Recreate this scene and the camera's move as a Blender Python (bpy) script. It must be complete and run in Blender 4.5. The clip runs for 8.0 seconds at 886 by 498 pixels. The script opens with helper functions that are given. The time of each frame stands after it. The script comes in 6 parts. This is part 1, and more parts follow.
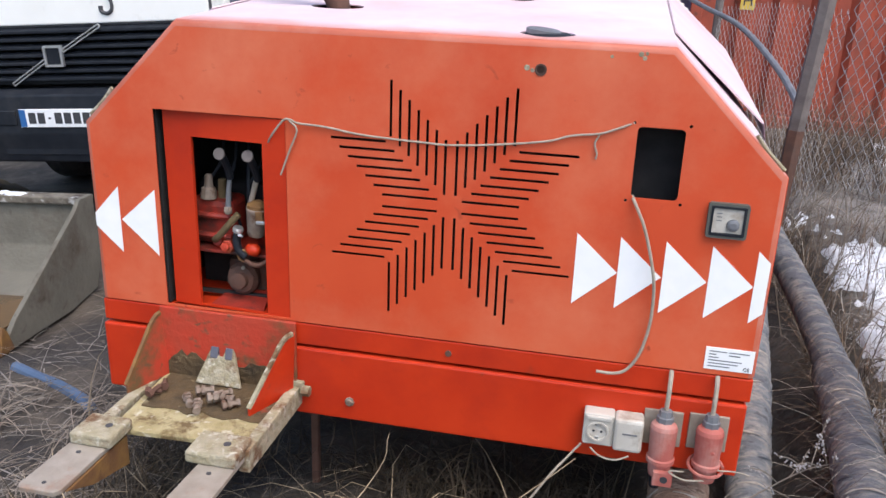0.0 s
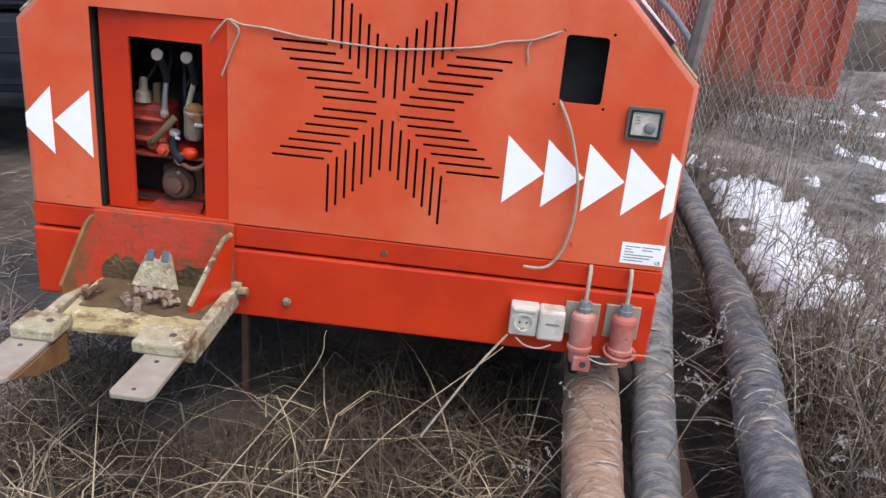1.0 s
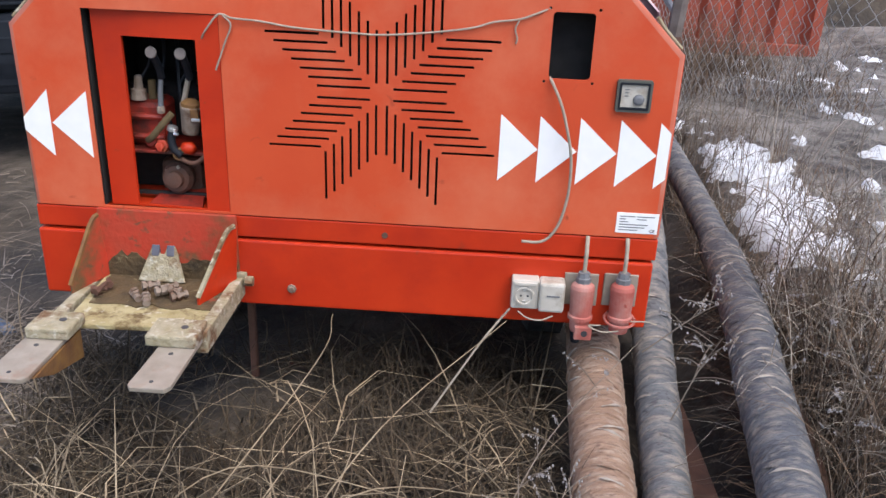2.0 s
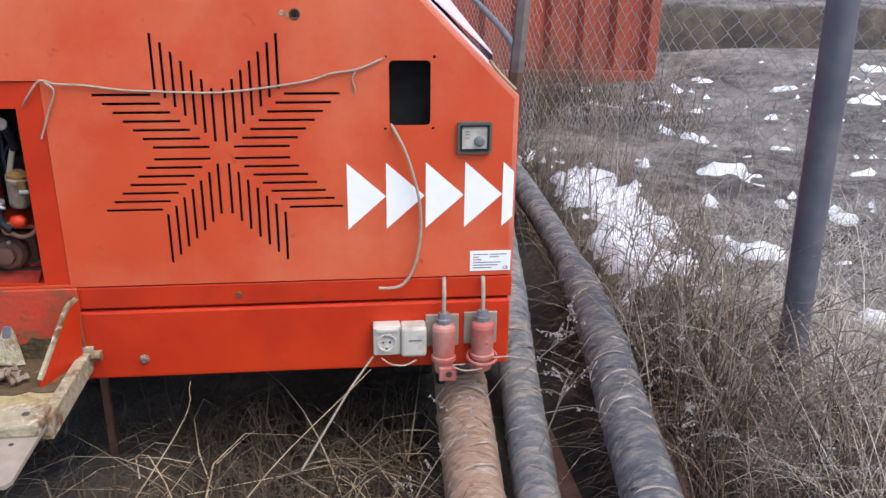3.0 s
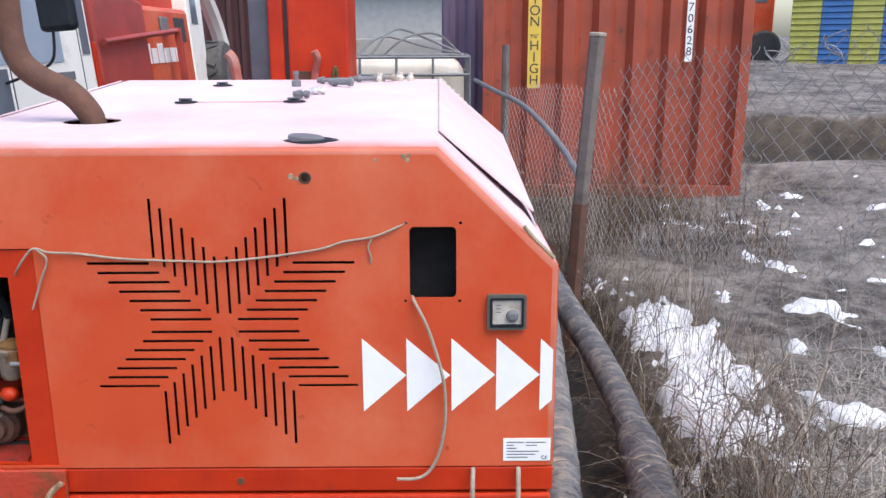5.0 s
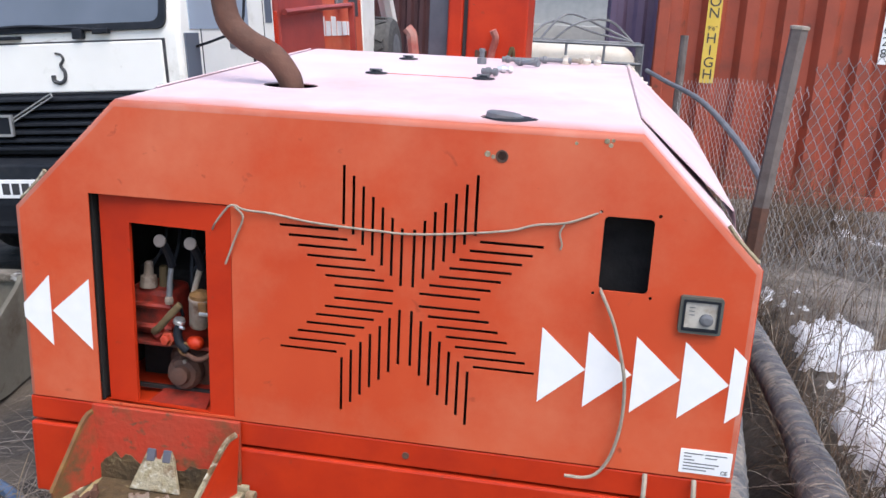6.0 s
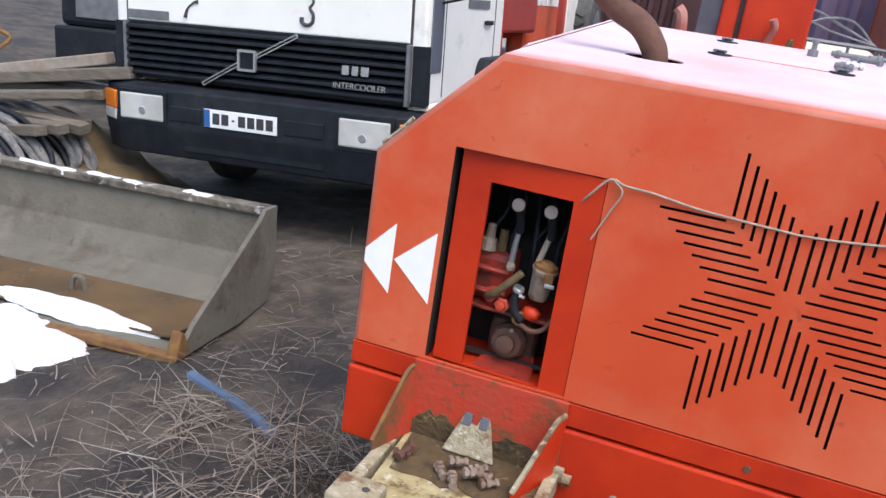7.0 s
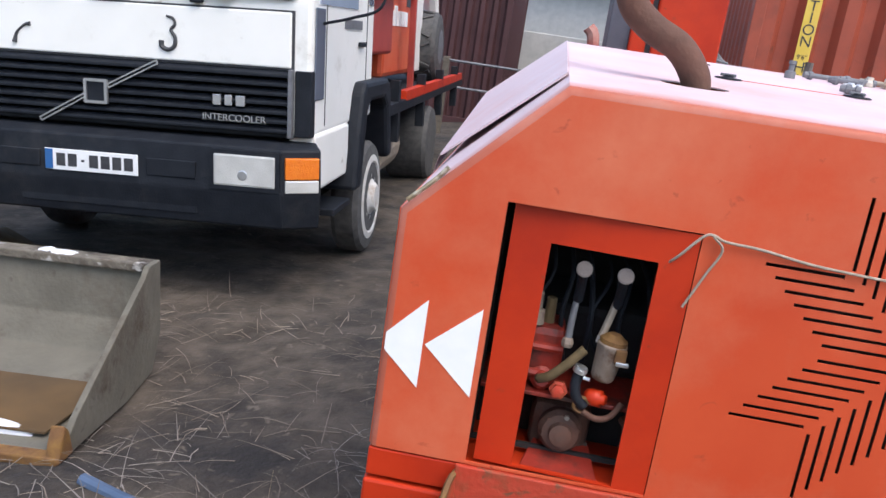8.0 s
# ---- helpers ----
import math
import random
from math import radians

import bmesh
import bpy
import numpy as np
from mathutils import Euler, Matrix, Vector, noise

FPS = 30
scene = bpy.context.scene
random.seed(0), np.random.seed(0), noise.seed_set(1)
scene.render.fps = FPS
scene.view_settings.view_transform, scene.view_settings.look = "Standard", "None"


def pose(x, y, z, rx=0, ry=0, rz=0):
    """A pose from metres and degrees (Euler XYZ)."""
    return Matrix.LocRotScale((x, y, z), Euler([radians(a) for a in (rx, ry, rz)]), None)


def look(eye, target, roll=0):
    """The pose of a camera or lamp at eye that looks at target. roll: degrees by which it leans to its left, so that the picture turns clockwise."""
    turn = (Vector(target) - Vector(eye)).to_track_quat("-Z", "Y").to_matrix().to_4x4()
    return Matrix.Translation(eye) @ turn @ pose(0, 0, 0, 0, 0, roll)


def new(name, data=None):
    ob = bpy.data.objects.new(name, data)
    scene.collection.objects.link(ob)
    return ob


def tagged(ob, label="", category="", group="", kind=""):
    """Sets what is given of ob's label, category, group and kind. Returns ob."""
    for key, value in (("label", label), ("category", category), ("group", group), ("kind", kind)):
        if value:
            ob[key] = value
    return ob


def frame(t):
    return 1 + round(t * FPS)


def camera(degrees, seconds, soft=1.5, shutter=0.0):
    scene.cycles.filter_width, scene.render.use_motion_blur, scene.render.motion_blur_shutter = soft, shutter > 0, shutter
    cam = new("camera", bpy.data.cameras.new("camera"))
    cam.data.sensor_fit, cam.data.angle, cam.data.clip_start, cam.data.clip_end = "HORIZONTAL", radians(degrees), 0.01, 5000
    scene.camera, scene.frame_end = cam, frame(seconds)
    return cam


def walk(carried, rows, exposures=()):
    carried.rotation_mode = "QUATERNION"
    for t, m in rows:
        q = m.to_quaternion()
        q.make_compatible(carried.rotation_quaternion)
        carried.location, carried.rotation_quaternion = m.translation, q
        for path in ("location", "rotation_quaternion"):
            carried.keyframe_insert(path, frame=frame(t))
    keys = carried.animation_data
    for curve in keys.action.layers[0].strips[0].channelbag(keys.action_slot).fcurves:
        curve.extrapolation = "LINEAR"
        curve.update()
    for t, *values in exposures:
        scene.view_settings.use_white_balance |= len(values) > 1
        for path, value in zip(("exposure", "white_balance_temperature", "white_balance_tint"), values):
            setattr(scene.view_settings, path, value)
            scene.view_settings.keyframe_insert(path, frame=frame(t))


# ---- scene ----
cam = camera(55.4, 8.0)
PATH = [
    (0, (0.472, -1.85, 1.664), (0.092, -0.005, 0.994), 2.1),
    (0.5, (0.411, -1.944, 1.622), (0.278, -0.096, 0.867), 6.4),
    (1, (0.387, -2.025, 1.557), (0.277, -0.17, 0.817), 5.2),
    (1.2, (0.387, -2.04, 1.57), (0.254, -0.212, 0.769), 2.8),
    (2.3, (0.362, -2.071, 1.581), (0.337, -0.226, 0.808), 2.2),
    (2.5, (0.37, -2.066, 1.578), (0.452, -0.211, 0.835), 1.6),
    (3, (0.419, -2.052, 1.608), (0.625, -0.191, 0.904), 0.7),
    (3.5, (0.466, -2.023, 1.64), (0.688, -0.13, 1.033), 0.2),
    (4, (0.511, -1.919, 1.666), (0.658, 0.009, 1.157), 0.4),
    (4.2, (0.543, -1.863, 1.679), (0.659, 0.072, 1.185), 0.1),
    (5.3, (0.577, -1.746, 1.712), (0.544, 0.194, 1.227), -0.3),
    (5.5, (0.572, -1.733, 1.708), (0.5, 0.205, 1.217), -0.3),
    (6, (0.461, -1.712, 1.689), (0.147, 0.192, 1.165), 2.7),
    (6.5, (0.168, -1.752, 1.669), (-0.27, 0.139, 1.189), 7.0),
    (7, (-0.073, -1.752, 1.625), (-0.657, 0.061, 1.014), 8.6),
    (7.5, (-0.355, -1.537, 1.567), (-0.686, 0.374, 1.08), 7.7),
    (8, (-0.604, -1.471, 1.557), (-0.789, 0.455, 1.048), 8.4),
]
walk(cam, [(t, look(eye, target, roll)) for t, eye, target, roll in PATH])

# ---- light ----
world = bpy.data.worlds.new("sky")
scene.world = world
world.use_nodes = True
wn = world.node_tree
sky = wn.nodes.new("ShaderNodeTexSky")
sky.sky_type, sky.sun_disc = "NISHITA", False
sky.sun_elevation, sky.sun_rotation = radians(62), radians(140)
sky.air_density, sky.dust_density, sky.ozone_density = 1.0, 2.5, 1.0
wn.nodes["Background"].inputs["Strength"].default_value = 0.14
wn.links.new(sky.outputs["Color"], wn.nodes["Background"].inputs["Color"])
sun = new("sun", bpy.data.lights.new("sun", "SUN"))
sun.data.energy, sun.data.angle, sun.data.color = 1.1, radians(50), (1.0, 0.97, 0.93)
sun.matrix_world = look((3.0, -3.6, 8.8), (0, 0, 0))
scene.view_settings.exposure = 1.22


# ---- materials ----
def material(name, c1, c2, rough=0.6, metal=0.0, scale=8.0, detail=6.0, bump=0.0, bump_scale=60.0, c3=None, c3_scale=2.0, c3_low=0.55, c3_high=0.7, per_island=0.0, coat=0.0, stretch=None, spots=None, spot_scale=30.0, spot_low=0.66, gloss=None):
    """Two colours by fine noise, a third in larger patches, fine relief."""
    m = bpy.data.materials.new(name)
    m.use_nodes = True
    t = m.node_tree
    n, l = t.nodes, t.links
    b = n["Principled BSDF"]
    b.inputs["Roughness"].default_value, b.inputs["Metallic"].default_value = rough, metal
    b.inputs["Coat Weight"].default_value = coat
    co = n.new("ShaderNodeTexCoord")
    src = co.outputs["Object"]
    if stretch:
        mp = n.new("ShaderNodeMapping")
        mp.inputs["Scale"].default_value = stretch
        l.new(src, mp.inputs["Vector"])
        src = mp.outputs["Vector"]
    a = n.new("ShaderNodeTexNoise")
    a.inputs["Scale"].default_value, a.inputs["Detail"].default_value = scale, detail
    l.new(src, a.inputs["Vector"])
    ramp = n.new("ShaderNodeMapRange")
    ramp.inputs["From Min"].default_value, ramp.inputs["From Max"].default_value = 0.3, 0.7
    l.new(a.outputs["Fac"], ramp.inputs["Value"])
    mix = n.new("ShaderNodeMix")
    mix.data_type = "RGBA"
    mix.inputs["A"].default_value, mix.inputs["B"].default_value = (*c1, 1), (*c2, 1)
    l.new(ramp.outputs["Result"], mix.inputs["Factor"])
    out = mix.outputs["Result"]
    if c3:
        p = n.new("ShaderNodeTexNoise")
        p.inputs["Scale"].default_value, p.inputs["Detail"].default_value = c3_scale, 8
        p.inputs["Roughness"].default_value = 0.65
        l.new(src, p.inputs["Vector"])
        r2 = n.new("ShaderNodeMapRange")
        r2.inputs["From Min"].default_value, r2.inputs["From Max"].default_value = c3_low, c3_high
        l.new(p.outputs["Fac"], r2.inputs["Value"])
        mx = n.new("ShaderNodeMix")
        mx.data_type = "RGBA"
        mx.inputs["B"].default_value = (*c3, 1)
        l.new(out, mx.inputs["A"])
        l.new(r2.outputs["Result"], mx.inputs["Factor"])
        out = mx.outputs["Result"]
    if per_island:
        g = n.new("ShaderNodeNewGeometry")
        hs = n.new("ShaderNodeHueSaturation")
        r3 = n.new("ShaderNodeMapRange")
        r3.inputs["To Min"].default_value, r3.inputs["To Max"].default_value = 1 - per_island, 1 + per_island
        l.new(g.outputs["Random Per Island"], r3.inputs["Value"])
        l.new(r3.outputs["Result"], hs.inputs["Value"])
        l.new(out, hs.inputs["Color"])
        out = hs.outputs["Color"]
    if spots:
        q = n.new("ShaderNodeTexNoise")
        q.inputs["Scale"].default_value, q.inputs["Detail"].default_value, q.inputs["Distortion"].default_value = spot_scale, 4, 0.6
        l.new(src, q.inputs["Vector"])
        r4 = n.new("ShaderNodeMapRange")
        r4.inputs["From Min"].default_value, r4.inputs["From Max"].default_value, r4.inputs["To Max"].default_value = spot_low, spot_low + 0.10, 0.8
        l.new(q.outputs["Fac"], r4.inputs["Value"])
        ms = n.new("ShaderNodeMix")
        ms.data_type = "RGBA"
        ms.inputs["B"].default_value = (*spots, 1)
        l.new(out, ms.inputs["A"])
        l.new(r4.outputs["Result"], ms.inputs["Factor"])
        out = ms.outputs["Result"]
    if gloss is not None:
        b.inputs["Specular IOR Level"].default_value = gloss
    l.new(out, b.inputs["Base Color"])
    if bump:
        f = n.new("ShaderNodeTexNoise")
        f.inputs["Scale"].default_value, f.inputs["Detail"].default_value = bump_scale, 5
        l.new(src, f.inputs["Vector"])
        bp = n.new("ShaderNodeBump")
        bp.inputs["Strength"].default_value, bp.inputs["Distance"].default_value = bump, 0.01
        l.new(f.outputs["Fac"], bp.inputs["Height"])
        l.new(bp.outputs["Normal"], b.inputs["Normal"])
    return m


ORANGE = material("faded orange-red paint", (0.49, 0.053, 0.017), (0.585, 0.083, 0.028), 0.42, 0, 3.5, 10, 0.08, 18, (0.63, 0.178, 0.092), 1.5, 0.44, 0.74, spots=(0.28, 0.045, 0.022), spot_scale=20, spot_low=0.68, gloss=0.35)
# The sky's pink-white sheen on roof and cheeks is put into this base colour.
ROOF = material("orange-red paint with painted sky sheen", (0.62, 0.46, 0.485), (0.68, 0.545, 0.58), 0.5, 0, 4.0, 8, 0.05, 30, (0.64, 0.34, 0.31), 2.2, 0.5, 0.80)
RED = material("red frame paint", (0.43, 0.024, 0.005), (0.52, 0.038, 0.008), 0.45, 0, 5.0, 10, 0.08, 22, (0.34, 0.020, 0.007), 3.0, 0.46, 0.72, spots=(0.18, 0.045, 0.022), spot_scale=26, spot_low=0.69, gloss=0.3)
BRACKET = material("weathered red paint", (0.44, 0.034, 0.012), (0.38, 0.045, 0.02), 0.65, 0, 14, 8, 0.3, 60, (0.12, 0.065, 0.024), 6.0, 0.50, 0.64, spots=(0.10, 0.06, 0.03), spot_scale=35, spot_low=0.62)
LICHEN = material("lichen-covered paint", (0.36, 0.32, 0.235), (0.25, 0.215, 0.125), 0.9, 0, 30, 9, 0.8, 70, (0.14, 0.075, 0.035), 9.0, 0.50, 0.60, spots=(0.46, 0.43, 0.35), spot_scale=45, spot_low=0.57)
BARE = material("bare dull steel", (0.23, 0.195, 0.155), (0.34, 0.295, 0.245), 0.6, 0.1, 18, 8, 0.2, 60, (0.27, 0.14, 0.085), 7, 0.54, 0.70)
WHITE = material("white film", (0.78, 0.79, 0.80), (0.84, 0.84, 0.84), 0.45, 0, 20, 5)
# Near-black that stands in for shade inside and beneath things.
DARK = material("near-black shade colour", (0.012, 0.011, 0.012), (0.02, 0.019, 0.02), 0.9, 0, 30, 5, 0.2, 80)
RUBBER = material("black plastic", (0.007, 0.009, 0.014), (0.014, 0.017, 0.023), 0.6, 0, 12, 6, 0.15, 90, (0.028, 0.029, 0.032), 4, 0.55, 0.75, gloss=0.25)
GAUGE = material("dark olive-grey plastic", (0.060, 0.062, 0.052), (0.095, 0.096, 0.082), 0.6, 0, 12, 6, 0.1, 60)
# Blue of the reflected sky is painted into the side windows.
SIDEGLASS = material("glass with painted sky reflection", (0.30, 0.37, 0.46), (0.36, 0.43, 0.53), 0.1, 0, 1.5, 3)
MEADOW = material("bleached turf", (0.15, 0.13, 0.115), (0.25, 0.225, 0.205), 0.9, 0, 6, 4, per_island=0.4)
PALETURF = material("pale bleached turf", (0.27, 0.25, 0.225), (0.42, 0.395, 0.36), 0.9, 0, 6, 4, per_island=0.4)
RIM = material("pale rim paint", (0.50, 0.49, 0.47), (0.60, 0.59, 0.56), 0.6, 0, 12, 7, 0.1, 40, (0.25, 0.17, 0.12), 6, 0.52, 0.7)
TYRE = material("tyre rubber", (0.05, 0.05, 0.052), (0.09, 0.088, 0.085), 0.85, 0, 20, 6, 0.3, 60)
CABWHITE = material("white cab paint", (0.80, 0.79, 0.745), (0.86, 0.85, 0.81), 0.4, 0, 3, 7, 0.02, 30, (0.60, 0.58, 0.52), 4, 0.58, 0.8, spots=(0.45, 0.40, 0.33), spot_scale=16, spot_low=0.70)
GLASS = material("dark glass", (0.10, 0.12, 0.15), (0.13, 0.15, 0.19), 0.06, 0, 2, 3)
LAMP = material("headlamp glass", (0.42, 0.42, 0.40), (0.62, 0.62, 0.59), 0.12, 0.1, 5, 3, 0.15, 120)
AMBER = material("amber lens", (0.70, 0.16, 0.012), (0.75, 0.20, 0.018), 0.25, 0, 30, 3, 0.4, 160)
CHROME = material("worn bright metal", (0.55, 0.56, 0.57), (0.66, 0.67, 0.68), 0.3, 0.8, 20, 5, 0.05, 80)
GREY = material("grey steel", (0.13, 0.135, 0.145), (0.19, 0.195, 0.21), 0.6, 0.3, 12, 7, 0.1, 60)
RUST = material("brown rusted steel", (0.085, 0.040, 0.027), (0.13, 0.060, 0.040), 0.8, 0.1, 18, 9, 0.3, 70, (0.065, 0.042, 0.035), 6, 0.5, 0.7)
PINK = material("sun-faded red plastic", (0.32, 0.075, 0.058), (0.38, 0.115, 0.092), 0.7, 0, 14, 7, 0.1, 50, (0.42, 0.23, 0.195), 9, 0.48, 0.72)
SOCKET = material("off-white plastic", (0.42, 0.39, 0.34), (0.52, 0.49, 0.44), 0.55, 0, 20, 8, 0.05, 60, (0.22, 0.17, 0.12), 12, 0.52, 0.72)
WIRE = material("pale cord", (0.27, 0.23, 0.18), (0.36, 0.31, 0.25), 0.85, 0, 60, 5, 0.3, 200)
INK = material("dark ink", (0.03, 0.03, 0.035), (0.05, 0.05, 0.055), 0.6, 0, 30, 3)
HOSE_TAN = material("tan rubber hose", (0.20, 0.12, 0.080), (0.29, 0.19, 0.135), 0.85, 0, 12, 9, 0.9, 60, (0.36, 0.28, 0.22), 16, 0.48, 0.68, stretch=(1, 3.0, 1), spots=(0.12, 0.07, 0.05), spot_scale=24, spot_low=0.6)
HOSE_GREY = material("grey rubber hose", (0.085, 0.088, 0.098), (0.15, 0.155, 0.165), 0.85, 0, 12, 9, 0.9, 60, (0.27, 0.24, 0.21), 16, 0.45, 0.66, stretch=(1, 3.0, 1), spots=(0.05, 0.05, 0.055), spot_scale=24, spot_low=0.6)
HOSE_DARK = material("dark rubber hose", (0.055, 0.058, 0.070), (0.115, 0.118, 0.132), 0.85, 0, 12, 9, 0.9, 60, (0.24, 0.21, 0.185), 16, 0.47, 0.68, stretch=(1, 3.0, 1), spots=(0.035, 0.035, 0.04), spot_scale=24, spot_low=0.6)
SOIL = material("trodden winter soil", (0.036, 0.028, 0.021), (0.095, 0.077, 0.060), 0.92, 0, 7, 12, 1.0, 34, (0.020, 0.017, 0.016), 1.5, 0.46, 0.62, spots=(0.135, 0.112, 0.088), spot_scale=16, spot_low=0.63)


def add_meadow(m):
    """Bleached turf in place of the dark soil beyond the fence's bank."""
    n, l = m.node_tree.nodes, m.node_tree.links
    b = n["Principled BSDF"]
    old = b.inputs["Base Color"].links[0].from_socket
    co, sep = n.new("ShaderNodeTexCoord"), n.new("ShaderNodeSeparateXYZ")
    l.new(co.outputs["Object"], sep.inputs["Vector"])
    wob, add = n.new("ShaderNodeTexNoise"), n.new("ShaderNodeMath")
    wob.inputs["Scale"].default_value, wob.inputs["Detail"].default_value = 1.6, 8
    l.new(co.outputs["Object"], wob.inputs["Vector"])
    l.new(sep.outputs["X"], add.inputs[0]), l.new(wob.outputs["Fac"], add.inputs[1])
    rng = n.new("ShaderNodeMapRange")
    rng.inputs["From Min"].default_value, rng.inputs["From Max"].default_value = 1.75, 2.35
    l.new(add.outputs["Value"], rng.inputs["Value"])
    fine, ramp = n.new("ShaderNodeTexNoise"), n.new("ShaderNodeValToRGB")
    fine.inputs["Scale"].default_value, fine.inputs["Detail"].default_value, fine.inputs["Roughness"].default_value = 7, 12, 0.75
    l.new(co.outputs["Object"], fine.inputs["Vector"])
    e = ramp.color_ramp.elements
    e[0].position, e[0].color, e[1].position, e[1].color = 0.38, (0.035, 0.029, 0.026, 1), 0.62, (0.215, 0.195, 0.18, 1)
    broad, blend = n.new("ShaderNodeTexNoise"), n.new("ShaderNodeMath")
    broad.inputs["Scale"].default_value, broad.inputs["Detail"].default_value = 1.1, 6
    blend.operation, blend.inputs[2].default_value = "MULTIPLY_ADD", -0.30
    blend.inputs[1].default_value = 0.6
    l.new(co.outputs["Object"], broad.inputs["Vector"]), l.new(broad.outputs["Fac"], blend.inputs[0])
    both = n.new("ShaderNodeMath")
    l.new(fine.outputs["Fac"], both.inputs[0]), l.new(blend.outputs["Value"], both.inputs[1])
    l.new(both.outputs["Value"], ramp.inputs["Fac"])
    mix = n.new("ShaderNodeMix")
    mix.data_type = "RGBA"
    geo, nz, bare, turf = n.new("ShaderNodeNewGeometry"), n.new("ShaderNodeSeparateXYZ"), n.new("ShaderNodeMapRange"), n.new("ShaderNodeMath")
    l.new(geo.outputs["Normal"], nz.inputs["Vector"])
    # Steep faces keep the dark soil; this paints in the scarp's shade.
    bare.inputs["From Min"].default_value, bare.inputs["From Max"].default_value = 0.72, 0.93
    l.new(nz.outputs["Z"], bare.inputs["Value"])
    turf.operation = "MULTIPLY"
    l.new(rng.outputs["Result"], turf.inputs[0]), l.new(bare.outputs["Result"], turf.inputs[1])
    l.new(turf.outputs["Value"], mix.inputs["Factor"]), l.new(old, mix.inputs["A"]), l.new(ramp.outputs["Color"], mix.inputs["B"])
    l.new(mix.outputs["Result"], b.inputs["Base Color"])


add_meadow(SOIL)
STRAW = material("dry straw", (0.125, 0.090, 0.054), (0.34, 0.27, 0.18), 0.8, 0, 6, 4, per_island=0.75)
FRAY = material("frayed pale tape", (0.24, 0.205, 0.175), (0.40, 0.355, 0.31), 0.9, 0, 30, 6, 0.5, 90)
STALK = material("pale dry stalks", (0.30, 0.255, 0.205), (0.46, 0.41, 0.345), 0.85, 0, 8, 4, per_island=0.4)
WEED = material("grey-brown dead weeds", (0.125, 0.098, 0.076), (0.23, 0.19, 0.155), 0.85, 0, 6, 4, per_island=0.5)
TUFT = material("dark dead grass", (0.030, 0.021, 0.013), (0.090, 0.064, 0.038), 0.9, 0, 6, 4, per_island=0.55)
FROST = material("pale dried flower heads", (0.22, 0.205, 0.20), (0.32, 0.30, 0.295), 0.9, 0, 40, 4, 0.4, 120)
SNOW = material("old snow", (0.57, 0.59, 0.63), (0.72, 0.73, 0.76), 0.8, 0, 14, 9, 0.9, 24, (0.50, 0.49, 0.48), 9, 0.58, 0.78)
CONTAINER = material("red-brown container paint", (0.28, 0.052, 0.026), (0.35, 0.068, 0.034), 0.6, 0, 3, 9, 0.08, 20, (0.18, 0.044, 0.027), 2.5, 0.48, 0.72, spots=(0.12, 0.04, 0.025), spot_scale=9, spot_low=0.64)
PURPLE = material("purple container paint", (0.14, 0.10, 0.17), (0.18, 0.13, 0.21), 0.55, 0, 3, 8, 0.08, 20)
MAROON = material("maroon container paint", (0.055, 0.020, 0.022), (0.075, 0.028, 0.030), 0.7, 0, 3, 8, 0.08, 20)
YELLOW = material("yellow paint", (0.65, 0.44, 0.06), (0.70, 0.50, 0.09), 0.6, 0, 10, 7, 0.05, 40, (0.50, 0.36, 0.10), 5, 0.55, 0.8)
LIME = material("yellow-green cladding", (0.29, 0.29, 0.05), (0.35, 0.345, 0.075), 0.55, 0, 5, 6, 0.05, 20)
BLUE = material("blue cladding", (0.018, 0.095, 0.28), (0.026, 0.12, 0.33), 0.5, 0, 5, 6, 0.05, 20)
BUCKET = material("muddy grey steel", (0.098, 0.090, 0.071), (0.145, 0.133, 0.107), 0.85, 0.0, 5, 10, 0.5, 40, (0.070, 0.056, 0.040), 2.6, 0.54, 0.70, spots=(0.052, 0.040, 0.028), spot_scale=11, spot_low=0.66)
BUCKETRIM = material("flaking rusty rim", (0.10, 0.085, 0.066), (0.17, 0.15, 0.12), 0.9, 0.0, 16, 10, 0.8, 50, (0.045, 0.034, 0.026), 6, 0.46, 0.60, spots=(0.42, 0.41, 0.39), spot_scale=13, spot_low=0.58)
OCHRE = material("rusted yellow edge", (0.22, 0.115, 0.030), (0.12, 0.055, 0.025), 0.8, 0.1, 20, 8, 0.4, 60)
WATER = material("rusty puddle", (0.075, 0.050, 0.030), (0.14, 0.085, 0.040), 0.12, 0, 3, 6, 0.03, 10)
TANK = material("milky tank plastic", (0.50, 0.45, 0.38), (0.58, 0.53, 0.46), 0.5, 0, 4, 6, 0.05, 20, (0.38, 0.31, 0.23), 3, 0.5, 0.75)
BLUEPIPE = material("faded blue plastic", (0.05, 0.085, 0.15), (0.08, 0.12, 0.20), 0.6, 0, 12, 6, 0.1, 60)
CONCRETE = material("pale render", (0.42, 0.42, 0.41), (0.50, 0.50, 0.48), 0.85, 0, 6, 8, 0.2, 30)
STEELROOF = material("pale blue roof sheet", (0.45, 0.52, 0.62), (0.52, 0.58, 0.68), 0.4, 0.2, 6, 5)
TIMBER = material("grey weathered timber", (0.10, 0.085, 0.066), (0.17, 0.145, 0.115), 0.9, 0, 14, 8, 0.4, 60, stretch=(1, 1, 6))
FADED = material("faded edge paint", (0.40, 0.085, 0.042), (0.46, 0.125, 0.075), 0.6, 0, 6, 8, 0.08, 30, (0.44, 0.19, 0.14), 3.0, 0.5, 0.75)
GRIME = material("mossy dirt crust", (0.050, 0.034, 0.017), (0.105, 0.068, 0.030), 0.95, 0, 22, 9, 0.9, 70, (0.30, 0.045, 0.018), 9.0, 0.58, 0.68, spots=(0.24, 0.20, 0.11), spot_scale=40, spot_low=0.64)
